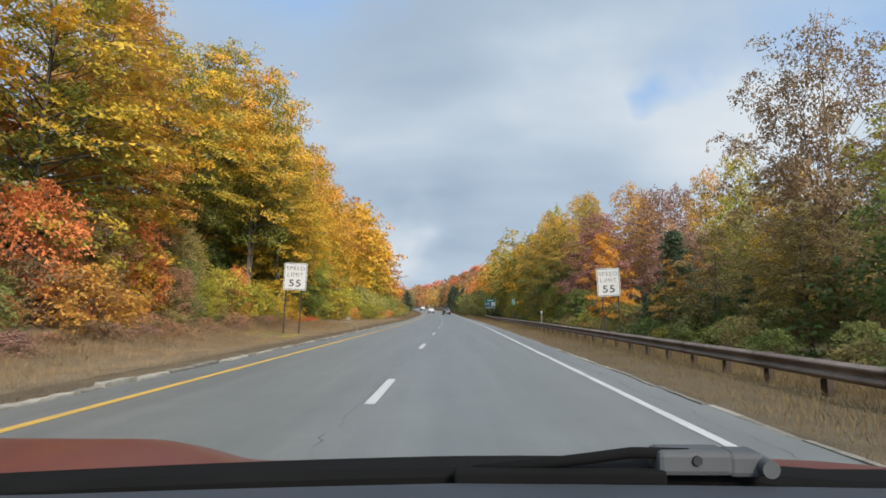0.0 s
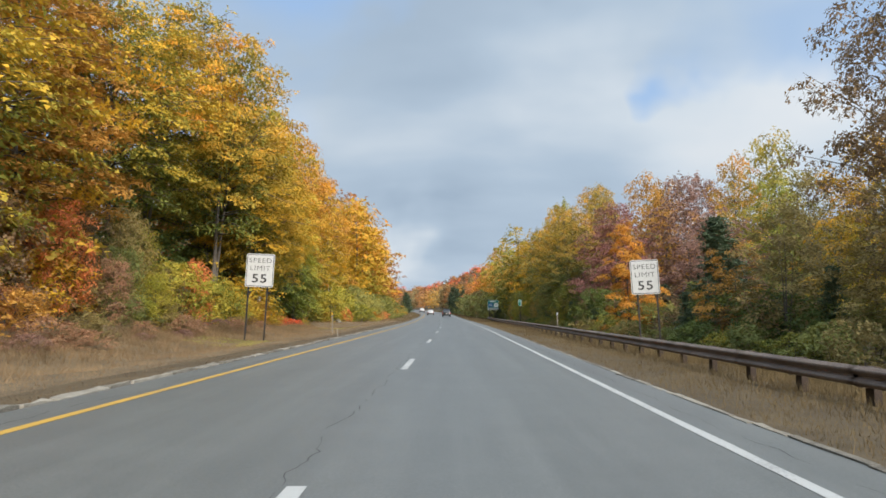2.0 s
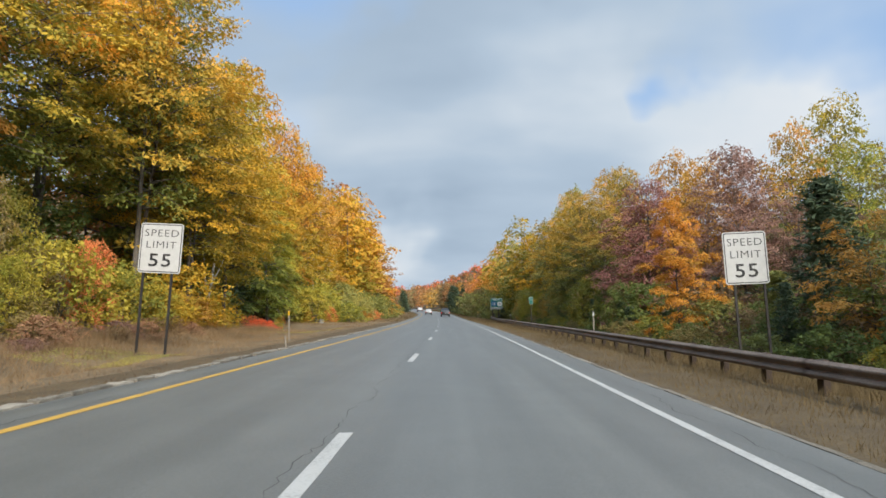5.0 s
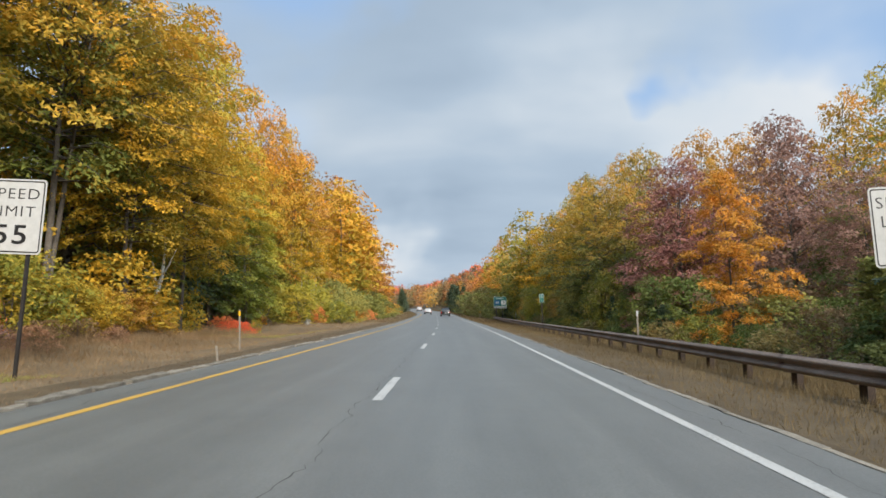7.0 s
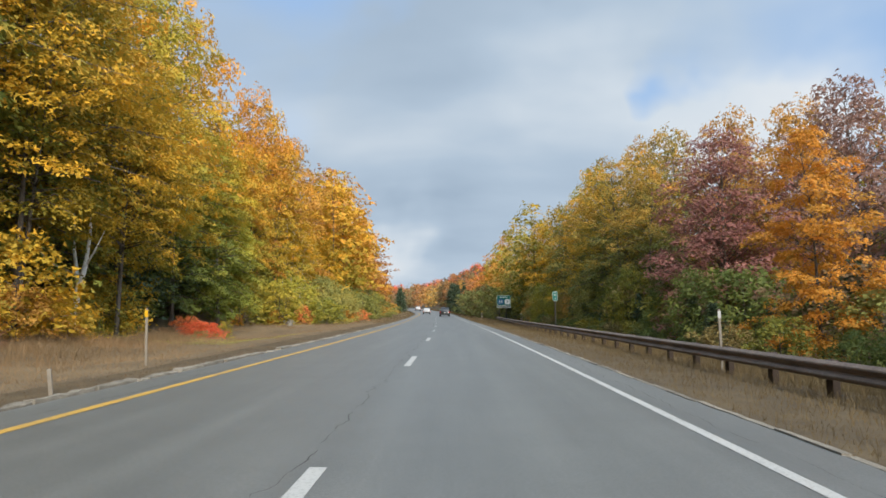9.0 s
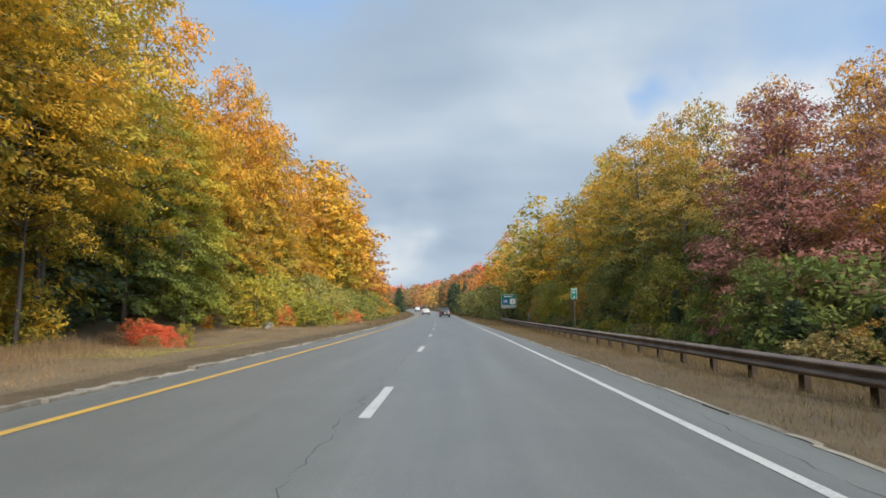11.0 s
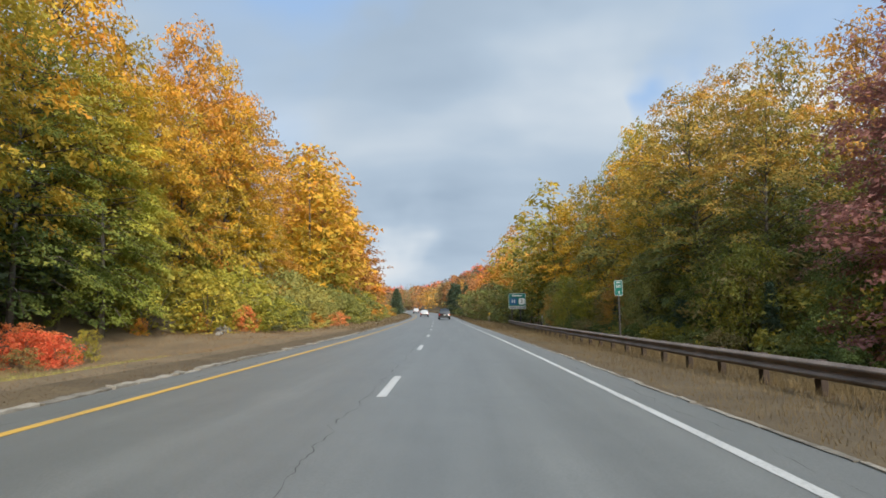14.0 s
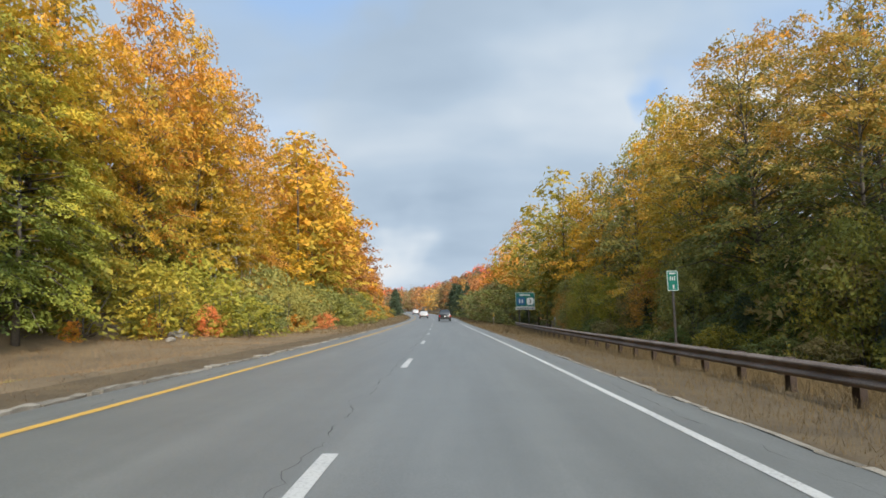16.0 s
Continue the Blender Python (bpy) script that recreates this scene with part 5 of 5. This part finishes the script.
def beam(y0, y1):
    rows = steps(((y0, 1.03), (y1, 1)))
    v, f, n = [], [], len(W_SECTION)
    for y in rows:
        for off in (0.0, 0.012):
            for dx, dz in W_SECTION:
                v.append((dx + off + stray(y), y, climb(y) + RAIL_TOP + dz))
    for i in range(len(rows) - 1):
        a, b = 2 * n * i, 2 * n * (i + 1)
        for k in range(n - 1):
            f.append((a + k, a + k + 1, b + k + 1, b + k))
            f.append((a + n + k + 1, a + n + k, b + n + k, b + n + k + 1))
        f.append((a, b, b + n, a + n))
        f.append((a + n - 1, a + 2 * n - 1, b + 2 * n - 1, b + n - 1))
    for a in (0, 2 * n * (len(rows) - 1)):
        for k in range(n - 1):
            f.append((a + k, a + k + 1, a + n + k + 1, a + n + k))
    return mesh_of("beam", v, f, RUST)


PHASE = 22.1
first = PHASE - 15 * SPAN
k = 0
y = first
while y < RAIL_END:
    child("beam", beam(y, min(y + 2 * SPAN + 0.12, RAIL_END)), rail, "brown weathering steel beam section")
    y += 2 * SPAN
bm = bmesh.new()
box(bm, (0.014, -0.085, -0.33), (0.155, 0.085, -0.03), 0.012)
block = done("spacer_block", bm, RUST)
bm = bmesh.new()
box(bm, (0.158, -0.10, -1.1), (0.285, 0.10, -0.01), 0.012)
stake = done("post", bm, RUST_DARK)
y = first
while y < RAIL_END:
    at = pose(stray(y), y, climb(y) + RAIL_TOP)
    child("spacer_block", block, rail).matrix_basis = at
    child("post", stake, rail, "brown steel post").matrix_basis = at
    y += SPAN
tagged(rail, "low brown weathering steel guard rail on short posts", "guard rail")


# ---- vehicles ahead ----
def car_paint(name, colour, roughness=0.3, coat=0.6):
    m, nt, p = material(name, roughness)
    p.inputs["Base Color"].default_value = (*colour, 1)
    p.inputs["Coat Weight"].default_value = coat
    return m


GLASS_DARK = plain("tinted_car_glass", (0.012, 0.014, 0.016), 0.08, grime=0.0)
RUBBER = plain("tyre_rubber", (0.012, 0.012, 0.012), 0.85)
LAMP_RED = plain("red_tail_lamp", (0.35, 0.015, 0.012), 0.25, grime=0.0)
RIM = plain("alloy_rim", (0.4, 0.4, 0.41), 0.35, 0.9)
TRIM = plain("black_plastic_trim", (0.02, 0.02, 0.02), 0.6)
PLATE = plain("pale_number_plate", (0.6, 0.62, 0.6), 0.5)


def loft(bm, sections):
    """Joins cross-sections of equal point count along y; caps both ends."""
    rings = [[bm.verts.new(p) for p in s] for s in sections]
    n = len(rings[0])
    for a, b in zip(rings, rings[1:]):
        for i in range(n):
            bm.faces.new((a[i], a[(i + 1) % n], b[(i + 1) % n], b[i]))
    bm.faces.new(rings[0])
    bm.faces.new(rings[-1][::-1])


def section(y, w, z0, z1, r=0.12):
    """A rounded box section across the car at y."""
    pts = []
    for cx, cz, a0 in ((w / 2 - r, z1 - r, 0), (-w / 2 + r, z1 - r, 90), (-w / 2 + r, z0 + r, 180), (w / 2 - r, z0 + r, 270)):
        for k in range(4):
            a = radians(a0 + 30 * k)
            pts.append((cx + r * math.cos(a), y, cz + r * math.sin(a)))
    return pts


def vehicle(x, y, colour_mat, length, width, height, label, heading=0.0, roof_back=0.25):
    car = new("car")
    car.matrix_basis = pose(x, y, climb(y), 0.6, 0, heading)
    belt = height * 0.60
    bm = bmesh.new()
    loft(bm, [section(0.0, width * 0.9, 0.40, belt * 0.92, 0.1), section(0.12, width, 0.30, belt, 0.12), section(length * 0.62, width, 0.28, belt, 0.12),
              section(length * 0.9, width * 0.96, 0.30, belt * 0.93, 0.14), section(length, width * 0.8, 0.42, belt * 0.75, 0.1)])
    part("body", bm, colour_mat, car, smooth=True)
    bm = bmesh.new()
    y0, y1 = roof_back, length * 0.68
    loft(bm, [section(y0 - 0.2, width * 0.9, belt - 0.1, belt + 0.02, 0.03), section(y0 + 0.22, width * 0.76, belt - 0.1, height - 0.03, 0.09), section(y0 + 1.2, width * 0.78, belt - 0.1, height, 0.1),
              section(y1 - 0.8, width * 0.78, belt - 0.1, height - 0.03, 0.1), section(y1, width * 0.88, belt - 0.1, belt + 0.02, 0.03)])
    part("cabin", bm, colour_mat, car, smooth=True)
    bm = bmesh.new()
    s = Vector((0, -0.012, 0.0))
    quad = [Vector((-width * 0.35, y0 - 0.12, belt + 0.07)), Vector((width * 0.35, y0 - 0.12, belt + 0.07)), Vector((width * 0.31, y0 + 0.17, height - 0.12)), Vector((-width * 0.31, y0 + 0.17, height - 0.12))]
    back = [bm.verts.new(q + s) for q in quad]
    bm.faces.new(back)
    r = bmesh.ops.extrude_face_region(bm, geom=bm.faces[:])
    for v in r["geom"]:
        if isinstance(v, bmesh.types.BMVert):
            v.co += Vector((0, 0.03, 0))
    part("rear_window", bm, GLASS_DARK, car, "dark tinted rear window")
    for side in (-1, 1):
        bm = bmesh.new()
        box(bm, (side * width * 0.43 - 0.09, -0.03, belt * 0.62), (side * width * 0.43 + 0.09, 0.08, belt * 0.88), 0.02)
        part("tail_lamp", bm, LAMP_RED, car, "red tail lamp")
        bm = bmesh.new()
        box(bm, (side * width * 0.40 - 0.03, roof_back + 0.5, belt + 0.06), (side * width * 0.40 + 0.03, length * 0.58, height - 0.14), 0.02)
        part("side_window", bm, GLASS_DARK, car, "dark side window")
        bm = bmesh.new()
        box(bm, (side * width * 0.55 - 0.08, length * 0.62, belt - 0.02), (side * width * 0.55 + 0.08, length * 0.62 + 0.08, belt + 0.13), 0.02)
        part("mirror", bm, TRIM, car)
    bm = bmesh.new()
    box(bm, (-width * 0.46, -0.09, 0.34), (width * 0.46, 0.1, 0.58), 0.05)
    part("bumper", bm, TRIM, car, "black rear bumper")
    bm = bmesh.new()
    box(bm, (-0.16, -0.045, belt * 0.66), (0.16, -0.01, belt * 0.66 + 0.13), 0.005)
    part("number_plate", bm, PLATE, car)
    for side in (-1, 1):
        for wy in (0.85, length - 0.9):
            bm = bmesh.new()
            bmesh.ops.create_cone(bm, segments=24, radius1=0.34, radius2=0.34, depth=0.22, cap_ends=True, matrix=pose(side * (width / 2 - 0.12), wy, 0.34, 0, 90, 0))
            wheel = part("wheel", bm, RUBBER, car, "black tyre")
            bm = bmesh.new()
            bmesh.ops.create_cone(bm, segments=20, radius1=0.21, radius2=0.19, depth=0.03, cap_ends=True, matrix=pose(side * (width / 2 + 0.0), wy, 0.34, 0, 90, 0))
            part("rim", bm, RIM, wheel)
    return tagged(car, label, "car", "cars on the highway")


vehicle(0.75 + bend(150), 150, car_paint("black_car_paint", (0.012, 0.013, 0.014)), 4.8, 1.95, 1.8, "black sport utility vehicle on the grey asphalt", 2.5)
vehicle(-2.9 + bend(182), 182, car_paint("silver_car_paint", (0.33, 0.34, 0.35)), 4.6, 1.85, 1.5, "silver car driving in the passing lane", 3.5)
vehicle(-2.9 + bend(238), 238, car_paint("white_car_paint", (0.36, 0.36, 0.36)), 4.6, 1.85, 1.55, "white car far ahead in the passing lane", 5)


# ---- kerbs: rough granite blocks, one by one ----
kerb = tagged(new("kerb_left"), "broken pale granite kerb along the median", "kerb", kind="structure")
kr = random.Random(9)
y = -6.0
while y < 125:
    length = kr.uniform(0.6, 1.6)
    if kr.random() < 0.06:
        length *= 0.4
    bm = bmesh.new()
    box(bm, (-0.09, 0, -0.2), (0.09, length - kr.uniform(0.02, 0.12), kr.uniform(0.03, 0.065)), 0.012)
    bmesh.ops.subdivide_edges(bm, edges=[e for e in bm.edges if e.calc_length() > 0.35], cuts=7)
    for v in bm.verts:
        if v.co.z > 0:
            v.co += 0.03 * noise.noise_vector((v.co.x * 6, (v.co.y + y) * 4.0, v.co.z * 6)) + 0.014 * noise.noise_vector((v.co.x * 14, (v.co.y + y) * 13.0, v.co.z * 14))
    stone = part("kerb_stone", bm, GRANITE, kerb)
    stone.matrix_basis = pose(-5.77 + bend(y) + kr.uniform(-0.035, 0.035), y, climb(y) + kr.uniform(-0.02, 0.008), kr.uniform(-0.5, 0.5), kr.uniform(-4, 4), kr.uniform(-1.2, 1.2) + math.degrees(6.0e-4 * max(0, y - 40)))
    y += length
kerb = tagged(new("kerb_right"), "low pale granite edging along the shoulder", "kerb", kind="structure")
y = -6.0
while y < 125:
    length = kr.uniform(0.5, 1.5)
    bm = bmesh.new()
    box(bm, (-0.045, 0, -0.2), (0.045, length - kr.uniform(0.0, 0.05), kr.uniform(0.004, 0.014)), 0.0)
    bmesh.ops.subdivide_edges(bm, edges=[e for e in bm.edges if e.calc_length() > 0.4], cuts=3)
    for v in bm.verts:
        v.co += Vector((0.03, 0.03, 0.008)) * noise.noise_vector((v.co.x * 5, (v.co.y + y) * 3.0, 8.0)) * (1.0 if v.co.z > -0.01 else 0.0)
    stone = part("kerb_stone", bm, GRANITE, kerb)
    stone.matrix_basis = pose(3.39 + bend(y) + kr.uniform(-0.03, 0.03), y, climb(y) + kr.uniform(-0.006, 0.006), kr.uniform(-0.3, 0.3), kr.uniform(-4, 4), kr.uniform(-1, 1) + math.degrees(6.0e-4 * max(0, y - 40)))
    y += length


# ---- the driver's own car, standing where the drive begins ----
RED = car_paint("dusty_red_car_paint", (0.115, 0.026, 0.02), 0.45, 0.25)
COWL = plain("black_cowl_plastic", (0.006, 0.006, 0.006), 0.95)
DASHBOARD = plain("grey_dashboard_vinyl", (0.022, 0.027, 0.036), 0.8)
WIPER_GREY = plain("dusty_grey_wiper_arm", (0.055, 0.058, 0.062), 0.8)
COWL.node_tree.nodes["Principled BSDF"].inputs["Specular IOR Level"].default_value = 0.1
own = new("red_car")


def bonnet_height(x, y):
    side = min(1.0, max(0.0, (-0.40 - x) / 0.22))
    side = side * side * (3 - 2 * side)
    fall = 1.0 - 0.10 * (y - 0.8) - 0.30 * max(0.0, y - 1.15) ** 1.6 - 0.03 * (max(0.0, x) / 0.9) ** 6
    return fall + 0.041 * side + 0.003 + 0.010 * min(1.0, max(0.0, (x - 0.15) / 0.3))


xs = [-0.88 + 0.055 * i for i in range(33)]
yy = [0.70 + 0.05 * i for i in range(25)]
v = [(x, y, bonnet_height(x, y)) for y in yy for x in xs] + [(x, y, bonnet_height(x, y) - 0.03) for y in yy for x in xs]
nx, k = len(xs), len(xs) * len(yy)
f = [(j * nx + i, j * nx + i + 1, (j + 1) * nx + i + 1, (j + 1) * nx + i) for j in range(len(yy) - 1) for i in range(nx - 1)]
f += [tuple(k + q for q in face)[::-1] for face in f]
f += [(i, k + i, k + i + 1, i + 1) for i in range(nx - 1)]
child("bonnet", mesh_of("bonnet", v, f, RED, True), own, "dusty red bonnet")
bm = bmesh.new()
loft(bm, [section(-2.6, 1.5, 0.45, 0.85, 0.12), section(-2.3, 1.8, 0.3, 0.92, 0.14), section(0.5, 1.84, 0.26, 0.92, 0.14), section(1.7, 1.8, 0.28, 0.74, 0.14), section(2.0, 1.5, 0.36, 0.62, 0.1)])
part("body", bm, RED, own, smooth=True)


def strip(bm, x0, x1, y0, y1, top, depth):
    """A moulded strip across the car whose upper edge follows top(x)."""
    n = 24
    rings = []
    for i in range(n + 1):
        x = x0 + (x1 - x0) * i / n
        z = top(x)
        rings.append([bm.verts.new(p) for p in ((x, y0, z - depth), (x, y0, z - 0.008), (x, y0 + 0.008, z), (x, y1, z), (x, y1, z - depth))])
    for a, b in zip(rings, rings[1:]):
        for q in range(5):
            bm.faces.new((a[q], a[(q + 1) % 5], b[(q + 1) % 5], b[q]))
    bm.faces.new(rings[0])
    bm.faces.new(rings[-1][::-1])


bm = bmesh.new()
strip(bm, -0.86, 0.86, 0.68, 0.74, lambda x: 1.078 - 0.035 * (max(0.0, 0.05 - x) / 0.8) ** 1.4 - 0.014 * min(1.0, max(0.0, x - 0.28) / 0.12), 0.2)
part("cowl", bm, COWL, own, "black plastic cowl below the windscreen")
bm = bmesh.new()
strip(bm, -0.86, 0.86, 0.12, 0.655, lambda x: 1.069 - 0.010 * (x / 0.8) ** 2 - 0.011 * min(1.0, max(0.0, -x / 0.45)), 0.16)
part("dashboard", bm, DASHBOARD, own, "grey vinyl dashboard top")
child("wiper_arm", tubes("wiper_arm", [[((0.25, 0.672, 1.096), 0.006), ((0.19, 0.672, 1.097), 0.006), ((0.12, 0.672, 1.088), 0.006), ((0.02, 0.672, 1.078), 0.005)]], COWL, 8), own, "black wiper arm")
bm = bmesh.new()
box(bm, (0.214, 0.66, 1.075), (0.292, 0.70, 1.101), 0.006)
box(bm, (0.288, 0.662, 1.073), (0.327, 0.70, 1.099), 0.006)
part("wiper_head", bm, WIPER_GREY, own, "grey wiper arm head")
bm = bmesh.new()
bmesh.ops.create_cone(bm, segments=24, radius1=0.0105, radius2=0.009, depth=0.03, cap_ends=True, matrix=pose(0.326, 0.665, 1.085, 90, 0, 0))
part("pivot_cap", bm, WIPER_GREY, own)
bm = bmesh.new()
bmesh.ops.create_cone(bm, segments=12, radius1=0.005, radius2=0.005, depth=0.004, cap_ends=True, matrix=pose(0.254, 0.659, 1.092, 90, 0, 0))
part("bolt", bm, SIGN_BLACK, own)
bm = bmesh.new()
box(bm, (0.0, 0.655, 1.066), (0.222, 0.672, 1.082), 0.004)
part("wiper_blade", bm, COWL, own, "black rubber wiper blade")
for side in (-1, 1):
    for wy in (1.25, -1.6):
        bm = bmesh.new()
        bmesh.ops.create_cone(bm, segments=24, radius1=0.33, radius2=0.33, depth=0.22, cap_ends=True, matrix=pose(side * 0.82, wy, 0.33, 0, 90, 0))
        wheel = part("wheel", bm, RUBBER, own, "black tyre")
        bm = bmesh.new()
        bmesh.ops.create_cone(bm, segments=20, radius1=0.2, radius2=0.18, depth=0.03, cap_ends=True, matrix=pose(side * 0.925, wy, 0.33, 0, 90, 0))
        part("rim", bm, RIM, wheel)
tagged(own, "dusty red car with black cowl and grey wiper", "car")
